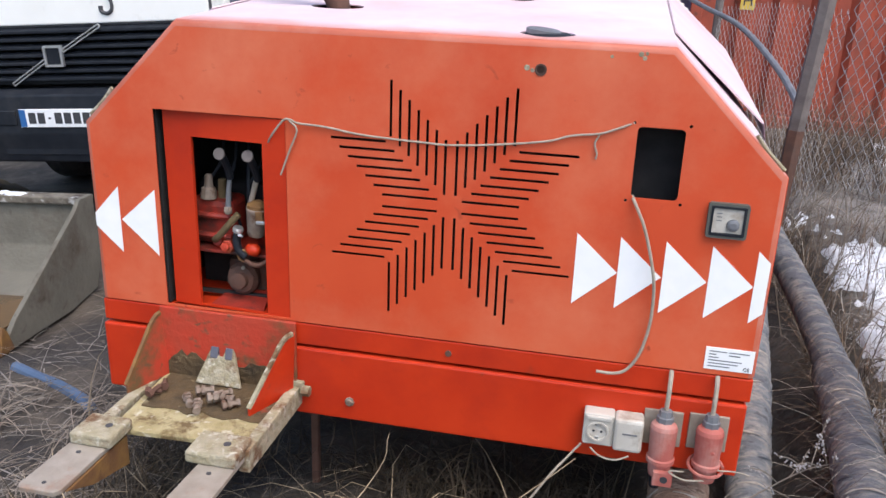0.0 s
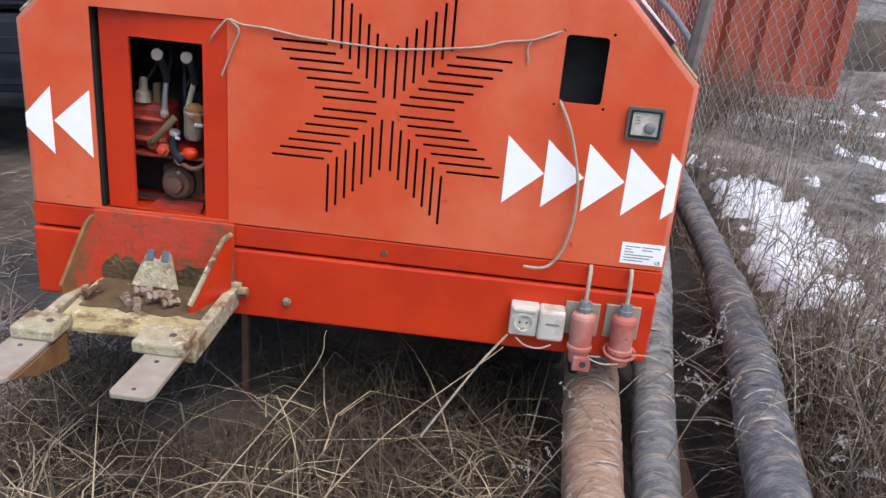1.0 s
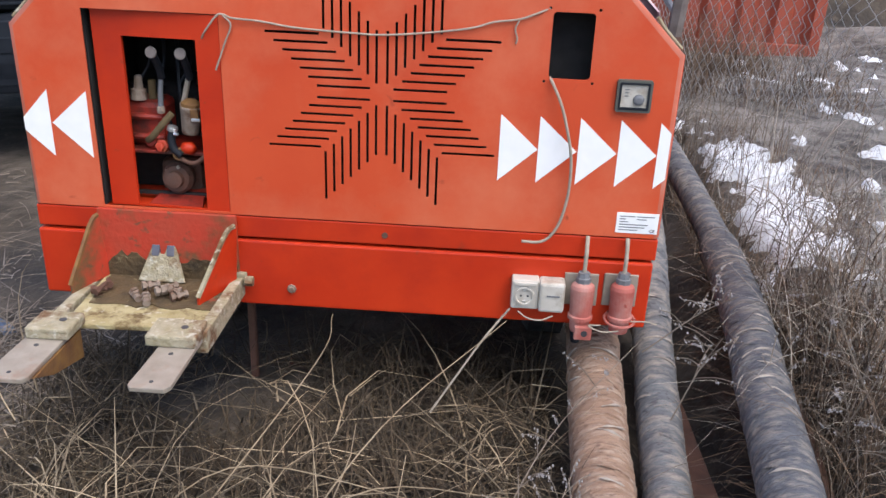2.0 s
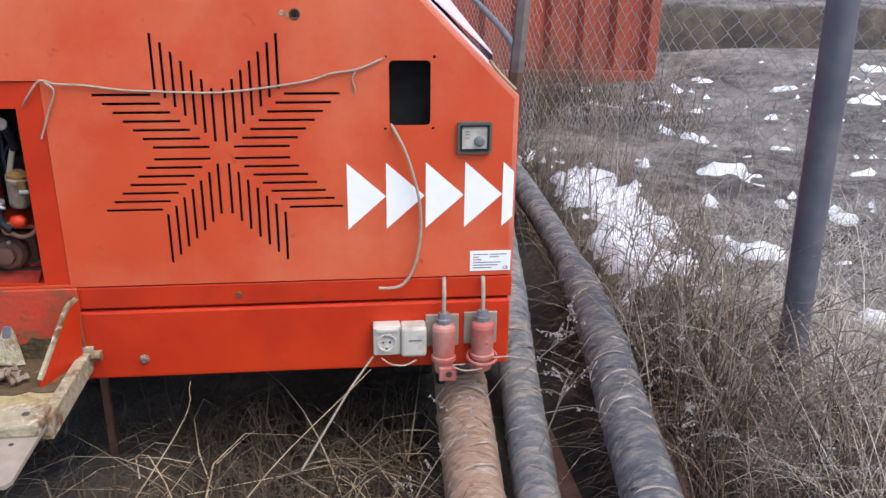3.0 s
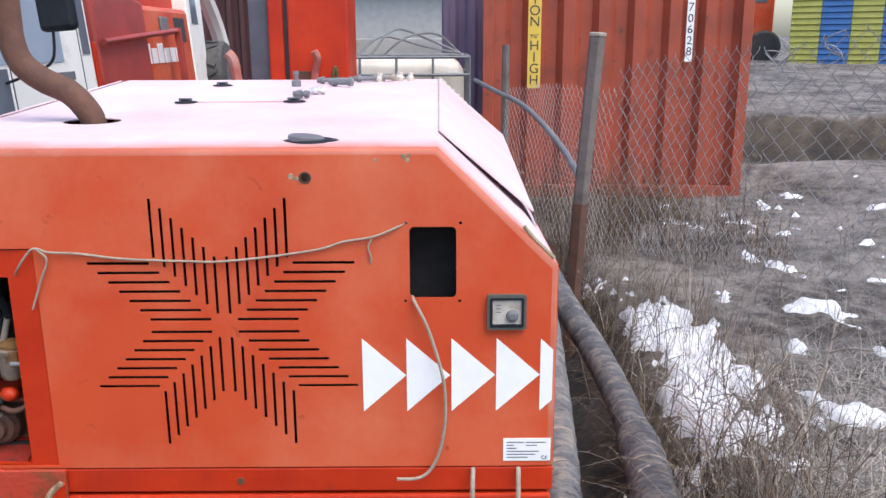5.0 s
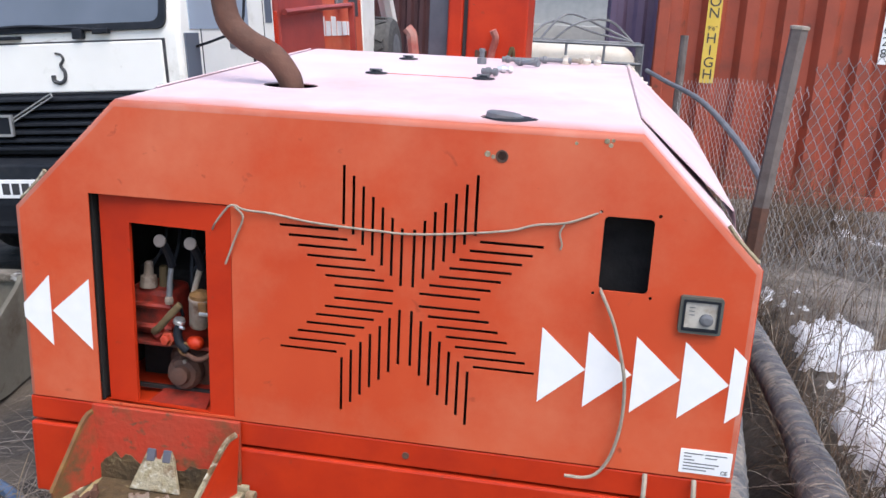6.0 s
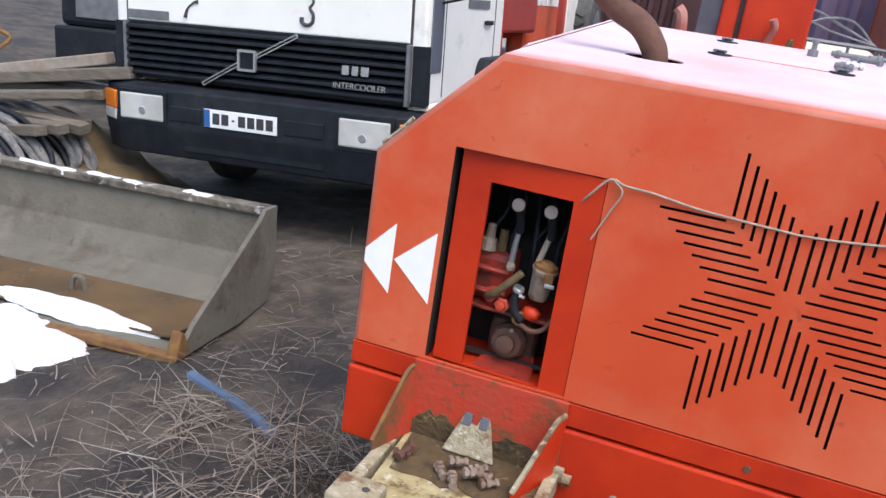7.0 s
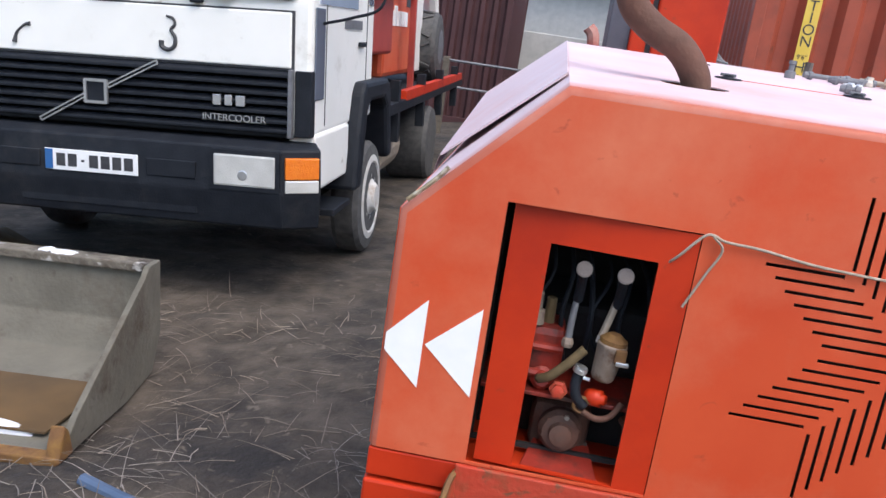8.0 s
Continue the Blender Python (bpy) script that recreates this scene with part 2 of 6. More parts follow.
MOSSY = material("yellow-green lichen crust", (0.40, 0.34, 0.19), (0.27, 0.22, 0.10), 0.95, 0, 26, 9, 0.9, 60, (0.13, 0.085, 0.035), 12.0, 0.50, 0.60, spots=(0.52, 0.47, 0.36), spot_scale=34, spot_low=0.58)
# Shaded copy of the red paint: the bay's dimness is in the colour.
BAYRED = material("blotched red paint darkened for bay shade", (0.24, 0.018, 0.010), (0.33, 0.028, 0.014), 0.55, 0, 12, 8, 0.2, 40, (0.05, 0.02, 0.015), 8.0, 0.46, 0.62)
NUTS = material("weathered brown nuts", (0.19, 0.140, 0.105), (0.30, 0.245, 0.20), 0.75, 0.1, 40, 8, 0.3, 90, (0.12, 0.065, 0.04), 20, 0.5, 0.64)
OLDPOST = material("grey-brown weathered post", (0.10, 0.082, 0.074), (0.17, 0.145, 0.135), 0.85, 0.05, 14, 9, 0.4, 50, (0.16, 0.13, 0.12), 6, 0.5, 0.7)
LOADERED = material("dull dark red paint", (0.30, 0.038, 0.028), (0.36, 0.052, 0.040), 0.5, 0, 4, 8, 0.08, 25, (0.22, 0.035, 0.03), 3, 0.48, 0.7)
BROWNWEED = material("dark brown dead weeds", (0.052, 0.033, 0.021), (0.16, 0.107, 0.068), 0.9, 0, 6, 4, per_island=0.65)
WIRENET = material("galvanised wire", (0.26, 0.255, 0.25), (0.38, 0.375, 0.37), 0.6, 0.2, 20, 4)
POLE = material("dull blue-grey paint", (0.070, 0.070, 0.092), (0.105, 0.104, 0.130), 0.5, 0.1, 10, 8, 0.1, 60, (0.14, 0.125, 0.13), 5, 0.55, 0.75)
OLIVE = material("olive sacking", (0.085, 0.060, 0.026), (0.14, 0.095, 0.045), 0.9, 0, 12, 8, 0.6, 40)


def fade_sheen_at_edge(m):
    """Painted sky sheen gives way to orange along the front edge, in an uneven band."""
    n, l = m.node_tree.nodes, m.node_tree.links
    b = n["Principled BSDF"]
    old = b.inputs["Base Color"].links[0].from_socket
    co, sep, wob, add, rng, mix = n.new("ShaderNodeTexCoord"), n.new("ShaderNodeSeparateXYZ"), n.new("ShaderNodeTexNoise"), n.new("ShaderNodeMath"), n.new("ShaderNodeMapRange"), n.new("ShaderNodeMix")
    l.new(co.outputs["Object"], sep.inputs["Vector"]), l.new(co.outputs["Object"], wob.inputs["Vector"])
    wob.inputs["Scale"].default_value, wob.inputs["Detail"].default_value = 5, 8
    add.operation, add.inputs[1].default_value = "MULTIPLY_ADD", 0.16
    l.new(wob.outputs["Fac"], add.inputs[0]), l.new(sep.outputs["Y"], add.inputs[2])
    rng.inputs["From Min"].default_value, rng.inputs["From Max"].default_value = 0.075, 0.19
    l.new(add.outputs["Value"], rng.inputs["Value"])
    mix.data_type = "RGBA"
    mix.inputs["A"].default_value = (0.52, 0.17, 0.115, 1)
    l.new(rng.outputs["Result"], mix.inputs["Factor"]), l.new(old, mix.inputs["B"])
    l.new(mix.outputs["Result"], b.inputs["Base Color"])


fade_sheen_at_edge(ROOF)


# ---- shape helpers ----
def part(name, bm, mat, parent=None, label="", smooth=False):
    bmesh.ops.recalc_face_normals(bm, faces=bm.faces)
    me = bpy.data.meshes.new(name)
    bm.to_mesh(me)
    bm.free()
    if smooth:
        me.shade_smooth()
    me.materials.append(mat)
    ob = new(name, me)
    if parent:
        ob.parent = parent
    if label:
        tagged(ob, label)
    return ob


def thing(name, m, label, category, group="", kind=""):
    ob = new(name)
    ob.matrix_basis = m
    ob.empty_display_size = 0.1
    return tagged(ob, label, category, group, kind)


def box(x0, x1, y0, y1, z0, z1, bevel=0.0, bm=None, m=None, seg=2):
    out = bm or bmesh.new()
    mat = Matrix.LocRotScale(((x0 + x1) / 2, (y0 + y1) / 2, (z0 + z1) / 2), None, (x1 - x0, y1 - y0, z1 - z0))
    one = bmesh.new()
    bmesh.ops.create_cube(one, size=1, matrix=mat)
    if bevel:
        bmesh.ops.bevel(one, geom=one.edges[:], offset=bevel, segments=seg, affect="EDGES", profile=0.5)
    return merge(out, one, m)


def merge(out, one, m=None):
    if m is not None:
        one.transform(m)
    vs = [out.verts.new(v.co) for v in one.verts]
    one.verts.index_update()
    for f in one.faces:
        out.faces.new([vs[v.index] for v in f.verts])
    one.free()
    return out


def prism(outline, d0, d1, axis="y", bevel=0.0, bm=None, m=None):
    """An outline of (a, b) pushed from d0 to d1 along an axis: y: (x, z), x: (y, z), z: (x, y)."""
    place = {"y": lambda a, b, d: (a, d, b), "x": lambda a, b, d: (d, a, b), "z": lambda a, b, d: (a, b, d)}[axis]
    one = bmesh.new()
    lo = [one.verts.new(place(a, b, d0)) for a, b in outline]
    hi = [one.verts.new(place(a, b, d1)) for a, b in outline]
    one.faces.new(lo), one.faces.new(hi)
    for i in range(len(lo)):
        j = (i + 1) % len(lo)
        one.faces.new((lo[i], lo[j], hi[j], hi[i]))
    bmesh.ops.recalc_face_normals(one, faces=one.faces)
    if bevel:
        bmesh.ops.bevel(one, geom=one.edges[:], offset=bevel, segments=2, affect="EDGES", profile=0.5)
    return merge(bm or bmesh.new(), one, m)


def sheet(outline, holes, y0, y1, bm=None, m=None):
    """A flat sheet in x and z with holes through it, from y0 to y1."""
    one = bmesh.new()
    edges = []
    for ring in (outline, *holes):
        vs = [one.verts.new((a, y0, b)) for a, b in ring]
        edges += [one.edges.new((vs[i], vs[(i + 1) % len(vs)])) for i in range(len(vs))]
    bmesh.ops.triangle_fill(one, use_beauty=True, edges=edges)
    ret = bmesh.ops.extrude_face_region(one, geom=one.faces[:])
    for v in ret["geom"]:
        if isinstance(v, bmesh.types.BMVert):
            v.co.y = y1
    return merge(bm or bmesh.new(), one, m)


def rect(x0, x1, z0, z1, r=0.0):
    if not r:
        return [(x0, z0), (x1, z0), (x1, z1), (x0, z1)]
    pts = []
    for cx, cz, a0 in ((x1 - r, z0 + r, -90), (x1 - r, z1 - r, 0), (x0 + r, z1 - r, 90), (x0 + r, z0 + r, 180)):
        for k in range(4):
            a = radians(a0 + 30 * k)
            pts.append((cx + r * math.cos(a), cz + r * math.sin(a)))
    return pts


def spline(points, n=6):
    p = [Vector(q) for q in points]
    p = [2 * p[0] - p[1], *p, 2 * p[-1] - p[-2]]
    out = []
    for i in range(1, len(p) - 2):
        a, b, c, d = p[i - 1:i + 3]
        for k in range(n):
            t = k / n
            out.append(0.5 * (2 * b + (c - a) * t + (2 * a - 5 * b + 4 * c - d) * t * t + (3 * b - a - 3 * c + d) * t ** 3))
    return [*out, p[-2]]


def tube(points, r, sides=8, n=6, bm=None, wobble=None, caps=True):
    """A round tube along a smooth line; r is one radius, or a function of 0..1; wobble(i, k) scales single rings."""
    out = bm or bmesh.new()
    line = spline(points, n) if n > 1 else [Vector(q) for q in points]
    up = Vector((0, 0, 1))
    rings = []
    for i, q in enumerate(line):
        d = (line[min(i + 1, len(line) - 1)] - line[max(i - 1, 0)]).normalized()
        side = d.cross(up)
        side = side.normalized() if side.length > 1e-3 else d.cross(Vector((1, 0, 0))).normalized()
        top = side.cross(d).normalized()
        up = top
        rad = r(i / (len(line) - 1)) if callable(r) else r
        rings.append([out.verts.new(q + (side * math.cos(a) + top * math.sin(a)) * rad * (wobble(i, k) if wobble else 1))
                      for k in range(sides) for a in (2 * math.pi * k / sides,)])
    for a, b in zip(rings, rings[1:]):
        for k in range(sides):
            out.faces.new((a[k], a[(k + 1) % sides], b[(k + 1) % sides], b[k]))
    if caps:
        out.faces.new(rings[0][::-1]), out.faces.new(rings[-1])
    return out


def disc(c, axis, prof, sides=24, bm=None):
    """A turned shape: prof is (distance along the axis, radius) from end to end."""
    out = bm or bmesh.new()
    q = Vector(axis).to_track_quat("Z", "Y").to_matrix()
    rings = []
    for d, r in prof:
        rings.append([out.verts.new(Vector(c) + q @ Vector((r * math.cos(2 * math.pi * k / sides), r * math.sin(2 * math.pi * k / sides), d))) for k in range(sides)])
    for a, b in zip(rings, rings[1:]):
        for k in range(sides):
            out.faces.new((a[k], a[(k + 1) % sides], b[(k + 1) % sides], b[k]))
    out.faces.new(rings[0][::-1]), out.faces.new(rings[-1])
    return out


def letters(text, size, mat, m, parent, name="lettering", label="", align="CENTER", depth=0.001):
    cu = bpy.data.curves.new(name, "FONT")
    cu.body, cu.size, cu.extrude, cu.align_x, cu.align_y = text, size, depth, align, "CENTER"
    tmp = bpy.data.objects.new("tmp", cu)
    scene.collection.objects.link(tmp)
    dg = bpy.context.evaluated_depsgraph_get()
    me = bpy.data.meshes.new_from_object(tmp.evaluated_get(dg))
    bpy.data.objects.remove(tmp)
    me.materials.clear()
    me.materials.append(mat)
    ob = new(name, me)
    ob.parent, ob.matrix_basis = parent, m
    if label:
        tagged(ob, label)
    return ob


def smoothstep(a, b, v):
    t = min(1, max(0, (v - a) / (b - a)))
    return t * t * (3 - 2 * t)


def land(x, y):
    """Height of the ground."""
    left = -0.04 + 0.078 * (max(x, -6) + 1.7) if x < -1.2 else 0.0 + 0.05 * (x + 1.2)
    bank = 0.40 * smoothstep(1.12, 1.5, x) * smoothstep(-3.5, -1.5, y)
    gully = -0.14 * math.exp(-((x - 0.98) / 0.16) ** 2) * smoothstep(-3.5, -2.2, y) * (1 - smoothstep(2, 4, y))
    h = min(left, 0.12) * (1 - smoothstep(1.12, 1.5, x)) + bank + gully
    lip = 8.2 + 0.25 * noise.noise(Vector((x * 0.9, 3.0, 0))) + 0.10 * noise.noise(Vector((x * 3.1, 7.0, 0)))
    h += (0.40 * smoothstep(lip - 0.12, lip + 0.16, y) - 0.20 * math.exp(-((y - lip + 0.35) / 0.30) ** 2)) * smoothstep(2.9, 3.6, x)
    h += 0.32 * smoothstep(8.8, 18, y) * smoothstep(2.5, 5.5, x)
    h -= 0.17 * smoothstep(3.4, 5.4, y) * (1 - smoothstep(7.0, 7.7, y)) * (1 - smoothstep(3.6, 4.8, x)) * smoothstep(1.1, 1.5, x)
    h += 0.08 * math.exp(-((x + 0.25) / 0.36) ** 2 - ((y - 0.15) / 0.26) ** 2)
    p = Vector((x, y, 0))
    near = 1 - smoothstep(20, 60, math.hypot(x, y))
    return h + near * (0.035 * noise.noise(p * 1.3) + 0.02 * noise.noise(p * 4.1) + 0.008 * noise.noise(p * 11))


# ---- ground ----
def axis_steps(lo, hi, step, far):
    inner = np.arange(lo, hi - step / 2, step)
    grow, v, out = step, hi, []
    while v < far:
        out.append(v)
        grow *= 1.22
        v += grow
    down, v, grow = [], lo, step
    while v > -far:
        grow *= 1.22
        v -= grow
        down.append(v)
    return np.concatenate([np.array(down[::-1]), inner, np.array(out)])


gx, gy = axis_steps(-3.6, 3.6, 0.06, 900), axis_steps(-2.4, 9.0, 0.06, 900)
bm = bmesh.new()
grid = [[bm.verts.new((x, y, land(x, y))) for x in gx] for y in gy]
for j in range(len(gy) - 1):
    for i in range(len(gx) - 1):
        bm.faces.new((grid[j][i], grid[j][i + 1], grid[j + 1][i + 1], grid[j + 1][i]))
ground = part("ground", bm, SOIL, smooth=True)
tagged(ground, "trodden grey-brown winter soil of a yard", "ground", kind="structure")


# ---- the red machine ----
HALF, TOPX, TOPZ, EAVE, DEEP, RISE = 0.833, 0.572, 1.487, 1.229, 1.42, 0.075
SEAM, BAND, FOOT = 0.755, 0.688, 0.492


def hood_outline(inset, z0=SEAM):
    k = inset
    return [(-HALF + k, z0), (HALF - k, z0), (HALF - k, EAVE - 0.41 * k), (TOPX - 0.41 * k, TOPZ - k), (-TOPX + 0.41 * k, TOPZ - k), (-HALF + k, EAVE - 0.41 * k)]


def star_slots():
    """Four mirrored fans of slots round one centre."""
    cx, cz, w = 0.102, 1.098, 0.0033
    out = []
    for sx in (-1, 1):
        for sz in (-1, 1):
            for i in range(7):
                x = cx + sx * (0.0135 + 0.0217 * i)
                z = sorted((cz + sz * (0.027 + 0.0212 * i), cz + sz * (0.157 + 0.0212 * i)))
                out.append(rect(x - w, x + w, *z))
                zz = cz + sz * (0.0145 + 0.0213 * i)
                xs = sorted((cx + sx * (0.029 + 0.021 * i), cx + sx * (0.163 + 0.021 * i)))
                out.append(rect(*xs, zz - w, zz + w))
    return out


machine = thing("pump_trailer", pose(0, 0, 0), "orange-red towed machine with a star of slots in its sheet-metal hood", "machine")
holes = star_slots() + [rect(0.510, 0.611, 1.160, 1.318, 0.010), rect(-0.643, -0.300, SEAM + 0.006, 1.274)]
holes += [[(x + 0.004 * math.cos(k), z + 0.004 * math.sin(k)) for k in np.arange(0, 6.2, 1.05)] for x, z in ((0.502, 1.326), (0.620, 1.326), (0.500, 1.152), (0.618, 1.152))]
holes += [[(0.292 + 0.009 * math.cos(k), 1.425 + 0.009 * math.sin(k)) for k in np.arange(0, 6.2, 0.52)]]
part("front_panel", sheet(hood_outline(0.014), holes, 0.0, 0.003), ORANGE, machine)

# rounded front rim
bm = bmesh.new()
rings = []
for k, y in ((0.014, 0.0), (0.006, 0.002), (0.002, 0.006), (0.0, 0.014)):
    rings.append([bm.verts.new((a, y, b)) for a, b in hood_outline(k)])
for a, b in zip(rings, rings[1:]):
    for i in range(1, 6):
        j = (i + 1) % 6
        bm.faces.new((a[i], a[j], b[j], b[i]))
part("front_rim", bm, FADED, machine, smooth=True)


def side_z(y):
    return RISE * y / DEEP


# the roof and the sloping cheeks as thin sheets
cap_c, pipe_c = (0.292, 0.105), (-0.305, 0.40)
bm = bmesh.new()
edges = []
for ring in ([(-TOPX, 0.014), (TOPX, 0.014), (TOPX, DEEP), (-TOPX, DEEP)],
             [(cap_c[0] + 0.062 * math.cos(k), cap_c[1] + 0.042 * math.sin(k)) for k in np.arange(0, 6.2, 0.3)],
             [(pipe_c[0] + 0.072 * math.cos(k), pipe_c[1] + 0.055 * math.sin(k)) for k in np.arange(0, 6.2, 0.3)]):
    vs = [bm.verts.new((x, y, TOPZ + side_z(y))) for x, y in ring]
    edges += [bm.edges.new((vs[i], vs[(i + 1) % len(vs)])) for i in range(len(vs))]
bmesh.ops.triangle_fill(bm, use_beauty=True, edges=edges)
for e in bmesh.ops.extrude_face_region(bm, geom=bm.faces[:])["geom"]:
    if isinstance(e, bmesh.types.BMVert):
        e.co.z -= 0.003
part("roof_panel", bm, ROOF, machine, "orange-red top sheet, pink-white from painted sky sheen")
for s in (-1, 1):
    bm = bmesh.new()
    q = [bm.verts.new(v) for v in ((s * HALF, 0.014, EAVE), (s * HALF, DEEP, EAVE), (s * TOPX, DEEP, TOPZ + RISE), (s * TOPX, 0.014, TOPZ))]
    bm.faces.new(q)
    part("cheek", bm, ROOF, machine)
    # a bent service flap that stands off the cheek
    n = Vector((s * (TOPZ - EAVE), 0, HALF - TOPX)).normalized()
    u = Vector((s * (HALF - TOPX), 0, EAVE - TOPZ))
    a = Vector((s * TOPX, 0.21, TOPZ + 0.012))
    bm = bmesh.new()
    pts = [a + n * 0.006, a + Vector((0, 1.15, 0.062)) + n * 0.006, a + Vector((0, 1.15, 0.062)) + u * 0.84 + n * 0.026, a + Vector((0, 0.06, 0.0)) + u * 0.84 + n * 0.022]
    top = [bm.verts.new(p) for p in pts]
    low = [bm.verts.new(p - n * 0.004) for p in pts]
    lip = [bm.verts.new(p + Vector((s * 0.010, 0, -0.045))) for p in pts[2:]]
    bm.faces.new(top), bm.faces.new(low[::-1]), bm.faces.new((top[2], top[3], lip[1], lip[0]))
    for i in range(4):
        bm.faces.new((top[i], top[(i + 1) % 4], low[(i + 1) % 4], low[i]))
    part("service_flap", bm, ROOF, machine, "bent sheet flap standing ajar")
    part("side_panel", box(s * HALF - 0.002, s * HALF + 0.0015, 0.014, DEEP, SEAM, EAVE), ORANGE, machine)
    part("cheek_bead", tube([(s * (HALF - 0.008), 0.02, EAVE + 0.014), (s * (HALF - 0.05), 0.02, EAVE + 0.055), (s * (HALF - 0.075), 0.018, EAVE + 0.085)], 0.005, 6, 4), LICHEN, machine, "torn pale sealing strip")
part("back_panel", prism([(x, z + (RISE if z > 1.3 else 0)) for x, z in hood_outline(0.0)], DEEP, DEEP + 0.004), ORANGE, machine)
# black sheets added as shade behind the slots and the empty instrument opening
part("shade_sheet", sheet(hood_outline(0.03, SEAM + 0.01), [rect(-0.64, -0.275, SEAM + 0.02, 1.268)], 0.09, 0.10), DARK, machine)
part("shade_sheet_top", box(-0.55, 0.55, 0.10, DEEP - 0.02, 1.425, 1.435), DARK, machine)
# sill bands below the hood
part("sill", box(-HALF, HALF, 0.001, DEEP, BAND + 0.004, SEAM - 0.004, 0.003), RED, machine)
part("apron", box(-HALF - 0.003, HALF - 0.004, -0.004, DEEP, FOOT, BAND - 0.004, 0.006), RED, machine)
part("bolt", disc((-0.141, -0.004, 0.547), (0, -1, 0), [(0, 0.013), (0.004, 0.013), (0.005, 0.009), (0.010, 0.008)], 8), NUTS, machine)
part("bolt", disc((0.114, 0.001, 0.719), (0, -1, 0), [(0, 0.009), (0.003, 0.008)], 8), RUST, machine)

# hatch frame, pushed in along its free edge
hatch = part("hatch_frame", sheet(rect(0, -0.328, 0, 0.512), [rect(-0.062, -0.254, 0.004, 0.450)], -0.010, 0.0), RED, machine, "bright red inner door frame pushed inwards")
hatch.matrix_basis = pose(-0.301, 0.012, SEAM + 0.004, 0, 0, -3.2)
part("hatch_post", box(-0.652, -0.646, 0.02, 0.06, SEAM, 1.274), DARK, machine)

# arrows
for x in (0.402, 0.500, 0.600, 0.700, 0.798):
    tri = [(x, 0.892), (min(x + 0.097, HALF - 0.006), 0.979 if x < 0.75 else 0.950), (x, 1.066)]
    if x > 0.75:
        tri = [(x, 0.892), (0.826, 0.918), (0.826, 1.038), (x, 1.064)]
    part("arrow_sticker", prism(tri, -0.0012, -0.0002), WHITE, machine, "white arrow sticker")
for x in (-0.757, -0.655):
    tri = [(x, 0.892), (x - 0.098, 0.981), (x, 1.068)] if x > -0.7 else [(x, 0.892), (-0.828, 0.958), (-0.828, 0.992), (x, 1.068)]
    part("arrow_sticker", prism(tri, -0.0012, -0.0002), WHITE, machine, "white arrow sticker")

# gauge
gauge = part("gauge", sheet(rect(0.678, 0.764, 1.089, 1.168, 0.006), [rect(0.685, 0.757, 1.096, 1.161, 0.003)], -0.013, 0.0), GAUGE, machine, "square grey-framed meter")
part("inner_frame", sheet(rect(0.684, 0.758, 1.095, 1.162, 0.003), [rect(0.689, 0.753, 1.100, 1.157, 0.003)], -0.0145, -0.004), RUBBER, gauge)
part("face", box(0.690, 0.753, -0.010, -0.006, 1.101, 1.157), SOCKET, gauge)
part("dial", disc((0.733, -0.010, 1.120), (0, -1, 0), [(0, 0.014), (0.006, 0.013), (0.008, 0.007)], 16), GREY, gauge)
for k in range(3):
    part("scale_mark", box(0.697, 0.708, -0.0112, -0.0100, 1.144 - 0.008 * k, 1.146 - 0.008 * k), GREY, gauge)
# data plate with rows of unreadable print
plate = part("data_plate", box(0.718, 0.826, -0.0016, -0.0002, 0.768, 0.824), WHITE, machine, "white data plate with rows of fine print")
for k, (a, b) in enumerate(((0.726, 0.765), (0.726, 0.742), (0.726, 0.748), (0.726, 0.800), (0.726, 0.792), (0.726, 0.775))):
    part("print_row", box(a, b, -0.0022, -0.0014, 0.813 - 0.0075 * k, 0.8155 - 0.0075 * k), GREY, plate)
for k in range(2):
    part("print_row", box(0.770, 0.815 - 0.02 * k, -0.0022, -0.0014, 0.813 - 0.0075 * k, 0.8155 - 0.0075 * k), GREY, plate)
letters("CE", 0.012, INK, pose(0.812, -0.0018, 0.776, 90), plate)

# twin socket box
sock = part("socket_box", box(0.459, 0.532, -0.046, -0.004, 0.550, 0.634, 0.005), SOCKET, machine, "off-white socket box with one open lid")
part("socket_well", disc((0.494, -0.046, 0.590), (0, -1, 0), [(0, 0.027), (0.006, 0.027), (0.006, 0.022), (0.001, 0.021)], 20), SOCKET, sock)
for dx in (-0.009, 0.009):
    part("pin_hole", disc((0.494 + dx, -0.047, 0.590), (0, -1, 0), [(0, 0.003), (0.0015, 0.003)], 8), INK, sock)
for dz in (-0.017, 0.017):
    part("earth_clip", box(0.490, 0.498, -0.050, -0.046, 0.590 + dz - 0.003, 0.590 + dz + 0.003), CHROME, sock)
part("lid_edge", box(0.466, 0.524, -0.052, -0.046, 0.620, 0.630, 0.002), SOCKET, sock)
lid = part("closed_unit", box(0.532, 0.600, -0.058, -0.004, 0.548, 0.634, 0.008), SOCKET, machine, "off-white socket with closed lid")
part("lid_mark", box(0.552, 0.586, -0.0595, -0.0575, 0.596, 0.600), GREY, lid)

